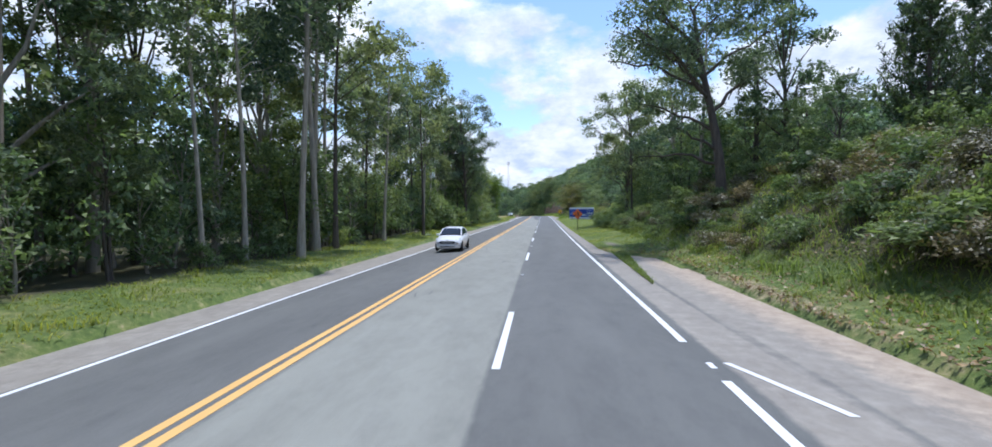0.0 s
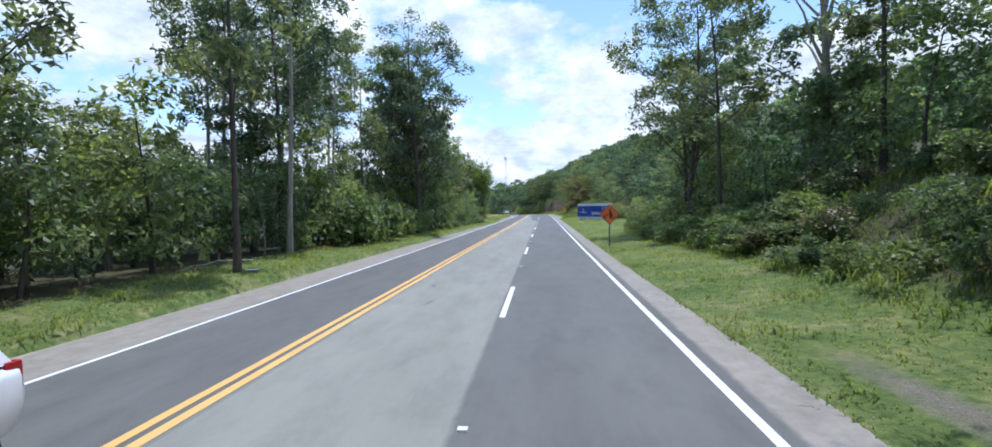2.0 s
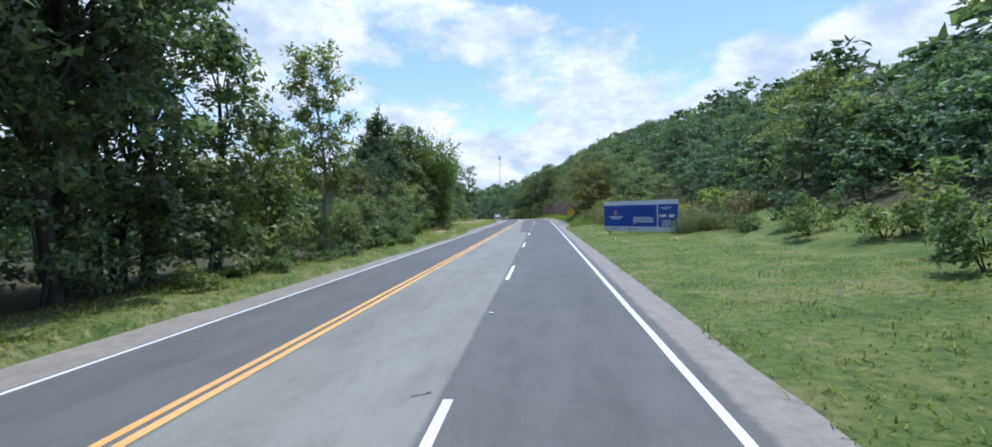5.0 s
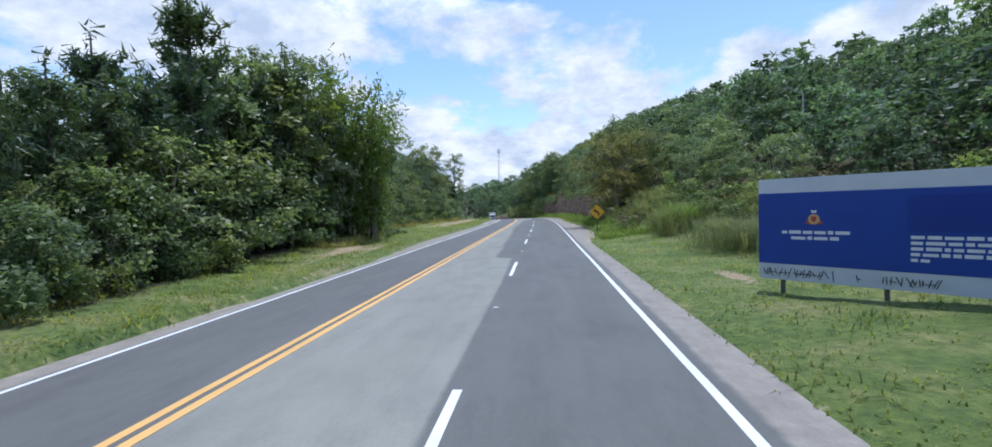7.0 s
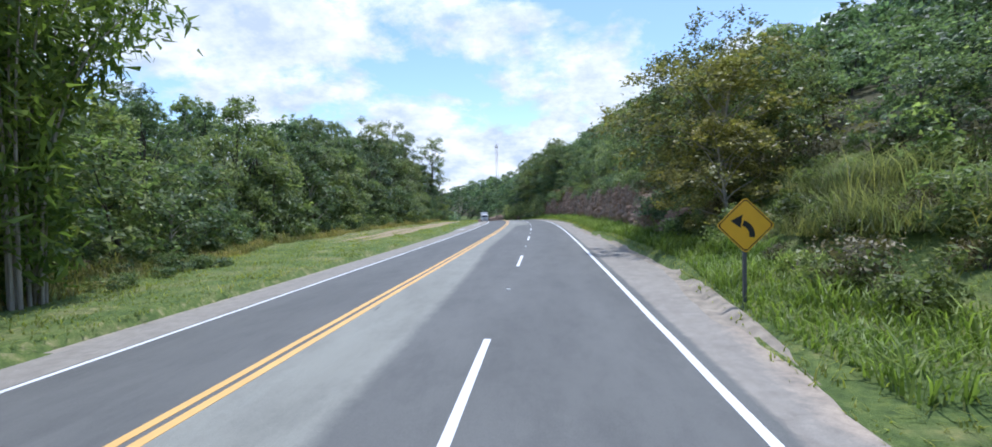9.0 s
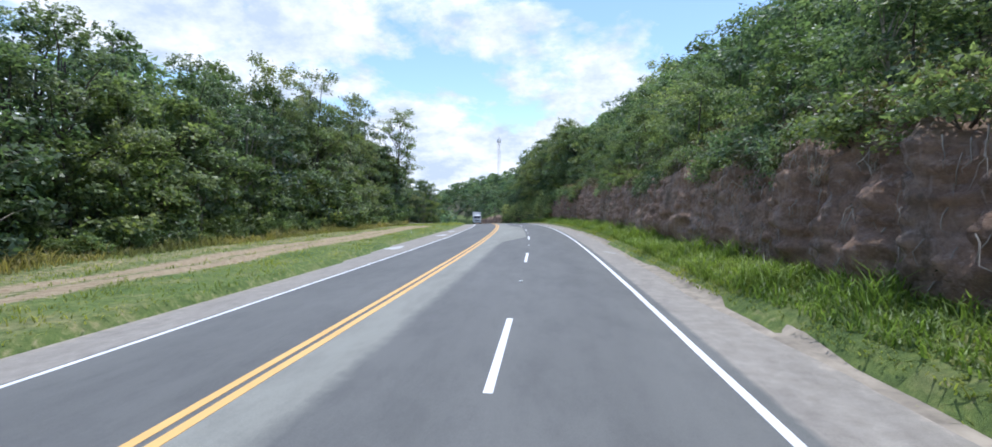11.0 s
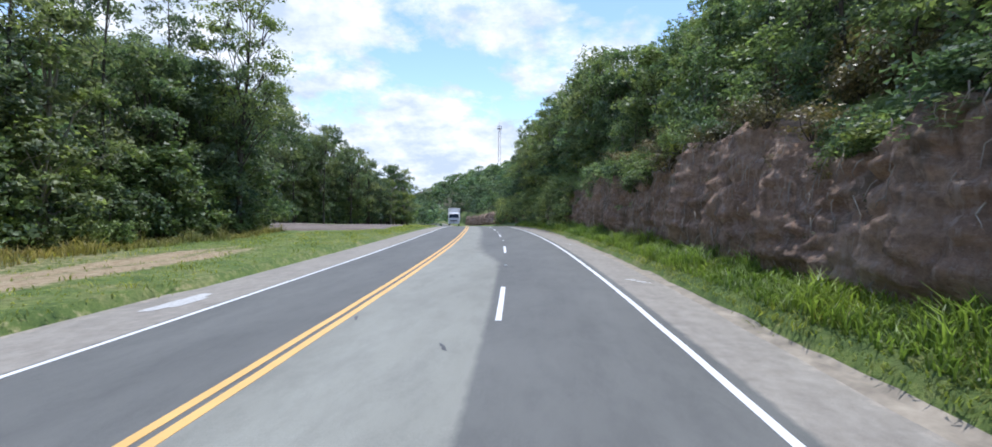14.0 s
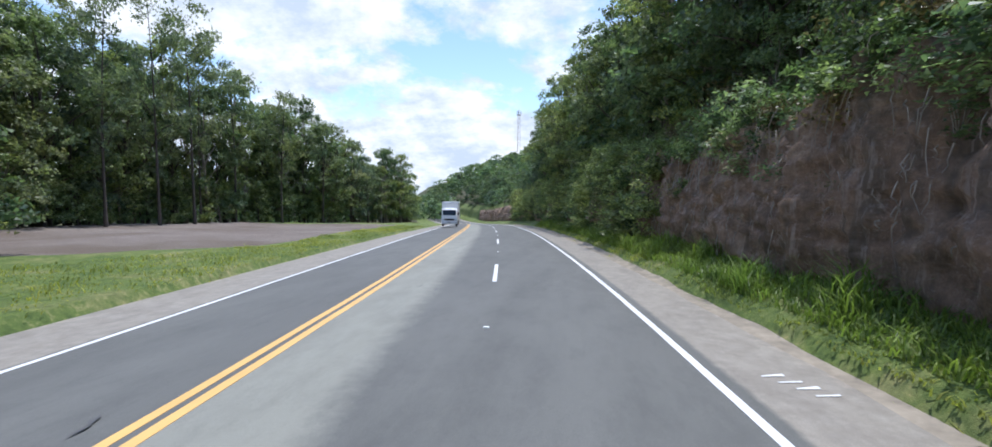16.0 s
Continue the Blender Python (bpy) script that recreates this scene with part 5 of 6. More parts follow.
for k in range(60):
    s = rnd.uniform(100, 166)
    thicket.append(((SCRUB + SHRUB)[rnd.randrange(5)], stand(s, float(np.interp(s, [106, 140, 166], [16, 12.5, 9.8])) + rnd.uniform(-1.5, 4.5), None, spin(), rnd.uniform(0.6, 1.2))))

for k in range(60):
    s = rnd.uniform(139, 160)
    thicket.append(((SCRUB + SHRUB)[rnd.randrange(5)], stand(s, rnd.uniform(7.8, 13.0), None, spin(), rnd.uniform(0.3, 0.75))))
for k in range(120):   # dry growth on the slope over the bare face
    s = rnd.uniform(163, 262)
    thicket.append(((SCRUB * 2 + HANG)[rnd.randrange(7)], stand(s, rnd.uniform(9.3, 13.0), None, spin(), (rnd.uniform(0.6, 1.1), rnd.uniform(0.6, 1.2)))))
join_stuff("thicket", "tangled dry and green scrub on the slope", "shrub", thicket)

for k in range(16):
    s = rnd.uniform(137, 152)
    put(REEDS[rnd.randrange(2)], s, rnd.uniform(9.5, 13.5), (rnd.uniform(0.7, 1.2), rnd.uniform(0.4, 0.8)), spin())

# ---- wooded hill over the road ----
far_hill, near_hill = [], 0
for row in range(11):
    l0 = 10.6 + 3.4 * row if row < 7 else 34.0 + 6.0 * (row - 7)
    s = 72.0
    while s < 450:
        s += (3.3 if row < 7 and s < 170 else 4.0 if row < 7 else 6.0) * (1.0 if s < 330 else 1.5)
        sj, l = s + rnd.uniform(-1.5, 1.5), l0 + rnd.uniform(-1.4, 1.4)
        first = float(np.interp(sj, [74, 95, 128, 140, 150, 166], [19, 20, 17.5, 13.5, 11.5, 10.0]))
        if l < first or rnd.random() < 0.08:
            continue
        big = rnd.uniform(0.65, 1.3) * float(np.interp(sj, [74, 100, 135, 160, 200, 250], [0.70, 0.58, 0.60, 0.68, 0.85, 1.0])) * float(np.interp(l - first, [0, 5], [0.7, 1.0]))
        w = big * rnd.uniform(0.95, 1.2)
        if row < 3 and 95 < sj < 262 and near_hill < 190:
            put(CLOSE[rnd.randrange(3)], sj, l, (w, big), spin())
            near_hill += 1
        else:
            far_hill.append((HILL[rnd.randrange(3)], stand(sj, l, None, spin(), (w, big))))
hang_far = []


def hang(pattern, s, l, size, up):
    """A bush on the earth face; those far along the road go into one mass."""
    if s < 232:
        put(pattern, s, l, size, spin(), up)
    else:
        hang_far.append((pattern, stand(s, l, up, spin(), size)))


s = 160.0
while s < 310:
    s += rnd.uniform(1.5, 2.3)
    put((HANG + UNDER)[rnd.randrange(6)], s, rnd.uniform(9.5, 10.8), rnd.uniform(0.45, 0.9), spin())
    up = float(ground_up(s, 9.8))
    for j in range(1 if 219 < s < 231 else 3):
        sj = s + rnd.uniform(0, 1.9)
        hang(HANG[rnd.randrange(3)], sj, rnd.uniform(8.35, 8.95), (rnd.uniform(0.4, 0.9), rnd.uniform(0.35, 0.8)), float(cut_top(sj)) - rnd.uniform(0.1, 1.3))
    for j in range(1 + (s < 262)):
        sj = s + rnd.uniform(0, 1.9)
        put(TWIGS[rnd.randrange(2)], sj, 8.15, rnd.uniform(0.4, 0.8), spin(), float(cut_top(sj)) * rnd.uniform(0.12, 0.8))
    for j in range(3 if s > 234 else 0):
        sj = s + rnd.uniform(0, 1.9)
        hang(HANG[rnd.randrange(3)], sj, 8.45, (rnd.uniform(0.5, 0.9), rnd.uniform(0.3, 0.6)), float(cut_top(sj)) - rnd.uniform(0.8, 2.6))
    if rnd.random() < 0.6:
        put(HANG[1], s, 8.35, rnd.uniform(0.2, 0.4), spin(), up * rnd.uniform(0.25, 0.7))
s = 196.0
while s < 330:
    s += rnd.uniform(3.0, 4.5)
    h = float(np.interp(s, [196, 230, 250, 262, 330], [0.5, 0.6, 0.75, 1.25, 1.15])) * rnd.uniform(0.85, 1.15)
    put(BROAD[rnd.randrange(4)], s, rnd.uniform(11.2, 13.2), h, spin())
for s, l, h in ((254, 11.8, 11), (259, 11.2, 13), (264, 11.0, 14), (269, 11.2, 14), (275, 10.8, 15), (281, 10.8, 15), (288, 10.6, 15.5), (295, 10.6, 16), (302, 10.2, 17), (309, 10.4, 17), (317, 10.6, 16), (325, 11, 16)):
    tree(h, s, l)
s = 256.0
while s < 345:   # past the bare face, bushes cover the bank down to the verge
    s += rnd.uniform(0.8, 1.3)
    for j in range(3):
        hang_far.append(((HANG[0], HANG[2], UNDER[0], SHRUB[1])[rnd.randrange(4)], stand(s, rnd.uniform(7.6, 8.5), rnd.uniform(0.3, 4.6) * min(1, (s - 252) / 12), spin(), (rnd.uniform(0.6, 1.0), rnd.uniform(0.4, 0.75)))))
for k in range(110):
    s, l = rnd.uniform(430, 640), rnd.uniform(-200, 40)
    w = rnd.uniform(1.2, 1.9)
    far_hill.append((HILL[rnd.randrange(3)], stand(s, l, None, spin(), (w, w))))
for k in range(620):
    s = rnd.uniform(-40, 470)
    l = rnd.uniform(-150, -45) if k % 2 else rnd.uniform(48, 150)
    w = rnd.uniform(0.8, 1.5)
    far_hill.append((FAR[rnd.randrange(2)], stand(s, l, None, spin(), (w, w * rnd.uniform(0.8, 1.1)))))
for k in range(90):
    s = rnd.uniform(78, 300)
    l = rnd.uniform(24, 42)
    far_hill.append((HILL[rnd.randrange(3)], stand(s, l, None, spin(), (rnd.uniform(0.5, 0.8), rnd.uniform(0.8, 1.15) * (0.75 if s < 140 else 1.0)))))
for k in range(170):
    s, l = rnd.uniform(425, 700), rnd.uniform(-130, 70)
    w = rnd.uniform(0.9, 1.5)
    far_hill.append((FAR[rnd.randrange(2)], stand(s, l, None, spin(), (w, w))))
join_stuff("bush_fringe", "mixed green and brown bushes hanging over the cutting", "shrub", hang_far)
join_stuff("far_wood", "far wooded hillside of mixed green crowns", "wood", far_hill)

crest = random.Random(905)   # a closer row of bushes on the crest of the face
for j in range(16):
    sj = crest.uniform(226, 240)
    put(HANG[(0, 2, 2, 1)[j % 4]], sj, crest.uniform(8.3, 8.7), (crest.uniform(0.6, 1.0), crest.uniform(0.45, 0.8)), crest.uniform(0, 360), float(cut_top(sj)) - crest.uniform(0.0, 1.2))

for ob in PATTERNS:
    for o in (*ob.children_recursive, ob):
        bpy.data.objects.remove(o)


def face_roots(seed, count, s0, s1):
    """Dead roots and stems that hang over the bare face."""
    rng = np.random.RandomState(seed)
    paths = []
    for k in range(count):
        s, h = s0 + (s1 - s0) * rng.rand(), rng.rand() ** 0.8
        top = float(cut_top(s))
        n, long = 5, rng.uniform(0.2, 0.85)
        t = np.linspace(0, 1, n)
        sway = rng.normal(0, 0.30 * long)
        ps = s + sway * t + 0.05 * rng.normal(0, 1, n)
        pz = np.maximum(0.5, (0.15 + 0.85 * h) * top - long * (t + rng.normal(0, 0.10, n)))
        pl = 7.35 + 0.30 * rng.rand() + 0.5 * (pz / top) ** 1.4 - 0.10 * np.sin(t * math.pi) * rng.rand()
        paths.append((spot(ps, pl, pz), np.linspace(0.017, 0.006, n) * rng.uniform(0.6, 1.2)))
    v, f = tubes(paths, 4)
    return tagged(new("hanging_roots", mesh_of("hanging_roots", v, f, ROOT, True)), "dead grey roots and dry stems hanging over the earth face", "roots", kind="stuff")


face_roots(21, 1100, 162, 262)

grass_tongue()
RIGHT_GRASS = (lambda s: np.interp(s, *RIGHT_EDGE) - 0.12, lambda s: np.interp(s, [0, 60, 80, 135, 160, 170], [3.5, 4.5, 9, 7, 3, 2.0]))
LEFT_GRASS = (lambda s: np.interp(s, *LEFT_EDGE) + 0.12, lambda s: np.interp(s, [0, 110, 140, 230, 260], [-4.4, -4.2, -7, -13, -3.5]))
grass_field("verge_grass", "short uneven grass along the verges", 1, 75000, -6, 300, *RIGHT_GRASS, 0.16, 0.030, BLADE_DRY, 1.5, 0.8)
grass_field("verge_grass", "short uneven grass along the verges", 2, 70000, 0, 300, *LEFT_GRASS, 0.18, 0.034, BLADE_DRY, 1.5, 0.8)


grass_field("edge_grass", "straw-coloured long grass along the foot of the wood", 6, 22000, 132, 252, lambda s: np.interp(s, *WOOD_EDGE) - 0.6, lambda s: np.full_like(s, 3.2), 0.62, 0.04, STRAW, 0.9, 0.9)


def litter(seed, count, s0, s1, l0, l1):
    """Dead leaves strewn on the ground, thickest near l0."""
    rng = np.random.RandomState(seed)
    s = s0 + (s1 - s0) * rng.rand(count)
    l = np.interp(s, *RIGHT_EDGE) + l0 + (l1 - l0) * rng.rand(count) ** 1.8
    v, f = leaves(rng, spot(s, l, ground_up(s, l) + 0.05), 0.05, count, 0.10, 0.07, up=1.6)
    return tagged(new("leaf_litter", mesh_of("leaf_litter", v, f.tolist(), LEAF_FALLEN)), "brown dead leaves strewn along the edge of the lay-by", "leaves", kind="stuff")


litter(9, 5000, -4, 30, 0.05, 5.0)
grass_field("slope_grass", "dry rough grass on the shaded bank", 4, 36000, -6, 74, lambda s: np.full_like(s, 8.2), lambda s: np.full_like(s, 8.0), 0.42, 0.034, BLADE_DRY, 1.2, 0.9)
grass_field("bank_grass", "lush long grass at the foot of the cutting", 3, 60000, 137, 300, lambda s: np.interp(s, *RIGHT_EDGE) + np.interp(s, [136, 142], [0.9, 0.42]), lambda s: np.interp(s, [137, 140, 146], [4.0, 3.6, 2.6]), 0.54, 0.038, BLADE, 0.95, 1.0)

# ---- signs and board ----
def diamond(half, cut=0.07):
    c = half - cut
    return [(0 - cut * 0.5, -c - cut * 0.5), (cut * 0.5, -c - cut * 0.5), (c + cut * 0.5, -cut * 0.5), (c + cut * 0.5, cut * 0.5), (cut * 0.5, c + cut * 0.5), (-cut * 0.5, c + cut * 0.5), (-c - cut * 0.5, cut * 0.5), (-c - cut * 0.5, -cut * 0.5)]


def ring(outer, inner, y0, depth):
    bm = bmesh.new()
    a = [bm.verts.new((x, y0, z)) for x, z in outer]
    b = [bm.verts.new((x, y0, z)) for x, z in inner]
    n = len(a)
    fs = [bm.faces.new((a[i], a[(i + 1) % n], b[(i + 1) % n], b[i])) for i in range(n)]
    moved = bmesh.ops.extrude_face_region(bm, geom=fs)["geom"]
    bmesh.ops.translate(bm, vec=(0, -depth, 0), verts=[g for g in moved if isinstance(g, bmesh.types.BMVert)])
    bmesh.ops.recalc_face_normals(bm, faces=bm.faces)
    return bm


def warning_sign(s, l, low, half, face, label, marks, turn=0.0):
    """A diamond plate on a post; low: height of its lowest corner over the road."""
    base = float(ground_up(s, l))
    x, y, z = spot(s, l, base)
    ob = thing("road_sign", pose(x, y, z, 0, 0, heading(s) + turn), label, "road sign")
    mid = low + half - base
    part("post", box(0.075, 0.075, mid + 0.35 + 0.3, (0, 0.055, (mid + 0.05) / 2), 0.006), POST, ob)
    plate = part("plate", slab([(a, b + mid) for a, b in diamond(half)], 0.012, 0.006), face, ob)
    part("border", ring([(a, b + mid) for a, b in diamond(half * 0.95)], [(a, b + mid) for a, b in diamond(half * 0.905)], -0.007, 0.003), BLACK, plate)
    part("backing", slab([(a, b + mid) for a, b in diamond(half * 0.97)], 0.006, 0.014), SIGN_BACK, ob)
    for name, shapes in marks:
        for pts in shapes:
            part(name, slab([(a * half, b * half + mid) for a, b in pts], 0.003, -0.007), BLACK, plate)
    for dz in (-0.2, 0.2):
        part("clamp", box(0.16, 0.03, 0.05, (0, 0.03, mid + dz), 0.004), STEEL, ob)
    return ob


def arrow_left():
    pts_out, pts_in = [], []
    for i in range(9):
        a = radians(-8 + 82 * i / 8)
        pts_out.append((-0.20 + 0.52 * math.cos(a), -0.36 + 0.56 * math.sin(a)))
        pts_in.append((-0.20 + 0.33 * math.cos(a), -0.36 + 0.36 * math.sin(a)))
    quads = [[pts_out[i], pts_out[i + 1], pts_in[i + 1], pts_in[i]] for i in range(8)]
    return [*quads, [(-0.50, 0.16), (-0.10, 0.38), (-0.16, -0.10)]]


WORK = [("symbol", [[(-0.62, -0.14), (-0.10, 0.02), (-0.08, -0.05), (-0.60, -0.21)], [(-0.05, 0.30), (0.16, 0.34), (0.22, 0.02), (0.0, -0.06)], [(0.0, -0.05), (0.22, 0.0), (0.12, -0.45), (0.02, -0.45)], [(0.16, 0.0), (0.26, 0.05), (0.36, -0.42), (0.26, -0.44)], [(-0.02, 0.36), (0.06, 0.34), (0.12, 0.40), (0.10, 0.50), (0.02, 0.52), (-0.04, 0.46)], [(-0.70, -0.32), (-0.40, -0.18), (-0.34, -0.34)]])]
warning_sign(59.75, 5.22, 1.47, 0.66, ORANGE, "orange diamond roadworks sign on a dark post", WORK)
warning_sign(142.7, 5.80, 1.36, 0.66, AMBER, "yellow diamond left-bend warning sign on a dark post", [("arrow", arrow_left())])


def billboard():
    a, b = spot(115.3, 7.1, 0)[:2], spot(109.75, 12.2, 0)[:2]
    w = float(np.hypot(*(b - a)))
    turn = math.degrees(math.atan2(b[1] - a[1], b[0] - a[0]))
    x, y, z = spot(112.525, 9.65, 0)
    ob = thing("billboard", pose(x, y, z, 0, 0, turn), "large blue public-works billboard with white bands on short posts", "billboard")
    z0, z1 = 0.50, 3.15
    h = z1 - z0
    panel = part("panel", box(w, 0.05, h, (0, 0.03, (z0 + z1) / 2), 0.006), BOARD_WHITE, ob, "white board")
    def sheet(name, x0, x1, t0, t1, mat, lift=0.004, parent=panel, label=""):
        """x and t as parts of the board's width and height, from the top."""
        return part(name, box((x1 - x0) * w, 0.006, (t1 - t0) * h, ((x0 + x1) / 2 * w - w / 2, 0.003 - lift, z1 - (t0 + t1) / 2 * h)), mat, parent, label)
    sheet("blue_field", 0.0, 0.742, 0.142, 0.842, BLUE, label="deep blue printed field")
    sheet("blue_field", 0.756, 1.0, 0.142, 0.842, BLUE, label="deep blue printed field")
    sheet("repair_patch", 0.42, 0.70, 0.20, 0.50, BLUE_DEEP, 0.006, label="darker blue patch pasted over the print")
    def writing(x0, x1, t, high, seed):
        """A line of writing too small to read: bars as long as its words."""
        rng, x = random.Random(seed), x0
        while x < x1 - 0.004:
            x_end = min(x1, x + rng.uniform(0.012, 0.045))
            sheet("text_bar", x, x_end, t + rng.uniform(-0.003, 0.003), t + high, PRINT_WHITE, 0.008)
            x = x_end + 0.006
    writing(0.078, 0.281, 0.510, 0.030, 1)
    writing(0.108, 0.248, 0.565, 0.030, 2)
    for i, x1 in enumerate((0.665, 0.705, 0.690, 0.700, 0.47)):
        writing(0.428, x1, 0.535 + 0.047 * i, 0.027, 10 + i)
    writing(0.785, 0.925, 0.235, 0.022, 3)
    writing(0.815, 0.895, 0.285, 0.022, 4)
    sheet("logo_block", 0.767, 0.860, 0.46, 0.54, PRINT_WHITE, 0.008, label="pale green and white emblem block")
    sheet("logo_mark", 0.770, 0.785, 0.465, 0.535, LOGO_GREEN, 0.012)
    sheet("logo_mark", 0.790, 0.812, 0.475, 0.53, LOGO_GREEN, 0.012)
    sheet("logo_block", 0.889, 0.959, 0.455, 0.545, PRINT_WHITE, 0.008, label="white emblem block")
    sheet("logo_mark", 0.892, 0.956, 0.462, 0.480, LOGO_GREEN, 0.012)
    for i, (x0, x1) in enumerate(((0.80, 0.92), (0.81, 0.92), (0.805, 0.91), (0.80, 0.925), (0.81, 0.905))):
        writing(x0, x1, 0.64 + 0.038 * i, 0.020, 20 + i)
    cx, cz = 0.177 * w - w / 2, z1 - 0.40 * h
    bm = bmesh.new()
    bmesh.ops.create_cone(bm, cap_ends=True, segments=20, radius1=0.13, radius2=0.13, depth=0.008, matrix=Matrix.Translation((cx, -0.007, cz)) @ Matrix.Rotation(radians(90), 4, "X"))
    part("emblem", bm, EMBLEM, panel, "round gold emblem")
    part("emblem_shield", slab([(cx - 0.06, cz + 0.07), (cx + 0.06, cz + 0.07), (cx + 0.055, cz - 0.02), (cx, cz - 0.08), (cx - 0.055, cz - 0.02)], 0.004, -0.011), EMBLEM_RED, panel)
    for sd in (-1, 1):
        part("emblem_branch", slab([(cx + sd * 0.04, cz - 0.15), (cx + sd * 0.20, cz - 0.09), (cx + sd * 0.15, cz - 0.02), (cx + sd * 0.10, cz - 0.09)], 0.004, -0.011), EMBLEM_RED, panel)
    part("emblem_crown", slab([(cx - 0.05, cz + 0.16), (cx + 0.05, cz + 0.16), (cx + 0.065, cz + 0.24), (cx, cz + 0.21), (cx - 0.065, cz + 0.24)], 0.004, -0.006), PRINT_WHITE, panel)
    rng = random.Random(4)
    px = 0.02
    while px < 0.50:
        dx, lean = rng.uniform(0.006, 0.018), rng.uniform(-30, 30)
        hh = h * rng.uniform(0.05, 0.10)
        part("graffiti_stroke", box(0.022, 0.004, hh, (px * w - w / 2, -0.003, z1 - 0.925 * h), 0, Euler((0, radians(lean), 0))), SPRAY, panel)
        if rng.random() < 0.5:
            part("graffiti_stroke", box(0.02, 0.004, hh * 0.7, (px * w - w / 2 + 0.03, -0.003, z1 - 0.93 * h), 0, Euler((0, radians(rng.choice((70, -75, 85, 20))), 0))), SPRAY, panel)
        px += dx + (0.05 if 0.22 < px < 0.30 else 0.0)
    for u in (0.075, 0.369, 0.645, 0.937):
        px = u * w - w / 2
        part("post", box(0.09, 0.09, z1 + 0.3, (px, 0.105, (z1 - 0.5) / 2), 0.008), POST, ob)
    for t in (0.2, 0.8):
        part("rail", box(w * 0.98, 0.045, 0.08, (0, 0.083, z0 + t * h), 0.005), POST, ob)
    return ob


billboard()


# ---- the lattice mast and the block on the hill ----
def mast(x, y, base, top):
    ob = thing("radio_mast", pose(x, y, base), "slender lattice radio mast rising behind the trees", "mast")
    h = top - base
    w0, w1 = 1.6, 0.9
    for k in range(3):
        a = 2 * math.pi * k / 3
        part("leg", rod(0.11, (w0 * math.cos(a), w0 * math.sin(a), 0), (w1 * math.cos(a), w1 * math.sin(a), h), 6), MAST_PAINT, ob)
    n = 16
    for i in range(n):
        u0, u1 = i / n, (i + 1) / n
        for k in range(3):
            a, b = 2 * math.pi * k / 3, 2 * math.pi * (k + 1) / 3
            r0, r1 = w0 + (w1 - w0) * u0, w0 + (w1 - w0) * u1
            part("brace", rod(0.05, (r0 * math.cos(a), r0 * math.sin(a), h * u0), (r1 * math.cos(b), r1 * math.sin(b), h * u1), 4), MAST_PAINT, ob)
    part("platform", rod(1.5, (0, 0, h - 3.6), (0, 0, h - 3.3), 12), MAST_PAINT, ob)
    for k in range(3):
        a = 2 * math.pi * k / 3 + 0.5
        part("antenna_panel", box(0.5, 0.25, 2.6, (1.6 * math.cos(a), 1.6 * math.sin(a), h - 2.0), 0.05), BOARD_WHITE, ob)
    part("lightning_rod", rod(0.05, (0, 0, h - 1), (0, 0, h + 3.0), 6), STEEL, ob)
    return ob


mast(-36.5, 574.9, 4.0, 60.8)


def hill_block():
    x, y, _ = spot(301, 31.2, 0)
    zb = float(spot(301, 31.2, float(ground_up(301, 31.2)))[2])
    zt = 28.3 - zb
    ob = thing("water_tank_house", pose(x, y, zb, 0, 0, 12), "grey rendered block house on the wooded hilltop", "building")
    part("wall", box(3.4, 3.4, 9.0, (0, 0, zt - 4.5), 0.05), BLOCK, ob)
    part("roof", box(3.7, 3.7, 0.3, (0, 0, zt), 0.04), CONCRETE, ob)
    for xx in (-0.8, 0.8):
        w = part("window", box(0.7, 0.08, 0.9, (xx, -1.71, zt - 1.6), 0.01), DARK_GLASS, ob)
        part("sill", box(0.85, 0.10, 0.08, (xx, -1.73, zt - 2.1), 0.01), BLOCK, w)
    return ob


hill_block()


def street_pole(s, l, h):
    x, y, z = spot(s, l, float(ground_up(s, l)))
    ob = thing("street_lamp", pose(x, y, z, 0, 0, heading(s)), "grey steel street lamp among hillside trees", "street lamp")
    part("pole", rod(0.09, (0, 0, -0.2), (0, 0, h), 10, 0.05), STEEL, ob)
    part("arm", rod(0.04, (0, 0, h), (-1.0, 0, h + 0.45), 8), STEEL, ob)
    part("lamp_head", box(0.6, 0.2, 0.12, (-1.25, 0, h + 0.5), 0.03), SIGN_BACK, ob)
    return ob


street_pole(147, 24.3, 4.5)


# ---- vehicles ----
def wheel(parent, x, y, r, w):
    side = 1 if x > 0 else -1
    bm = bmesh.new()
    bmesh.ops.create_cone(bm, cap_ends=True, segments=28, radius1=r, radius2=r, depth=w, matrix=Matrix.Translation((x, y, r)) @ Matrix.Rotation(radians(90), 4, "Y"))
    bmesh.ops.bevel(bm, geom=[e for e in bm.edges if e.calc_face_angle(0) > 1.0], offset=0.03, segments=2, affect="EDGES")
    ob = part("wheel", bm, TYRE, parent)
    bm = bmesh.new()
    bmesh.ops.create_cone(bm, cap_ends=True, segments=24, radius1=r * 0.66, radius2=r * 0.6, depth=0.03, matrix=Matrix.Translation((x + side * (w / 2 + 0.004), y, r)) @ Matrix.Rotation(radians(90 * side), 4, "Y"))
    part("rim", bm, CAR_BLACK, ob)
    for i in range(5):
        a = i * 2 * math.pi / 5
        bm = box(0.02, r * 0.13, r * 0.58, (0, 0, r * 0.32), 0.004)
        bmesh.ops.rotate(bm, cent=(0, 0, 0), matrix=Matrix.Rotation(a, 3, "X"), verts=bm.verts)
        bmesh.ops.translate(bm, vec=(x + side * (w / 2 + 0.022), y, r), verts=bm.verts)
        part("spoke", bm, ALLOY, ob)
    return ob


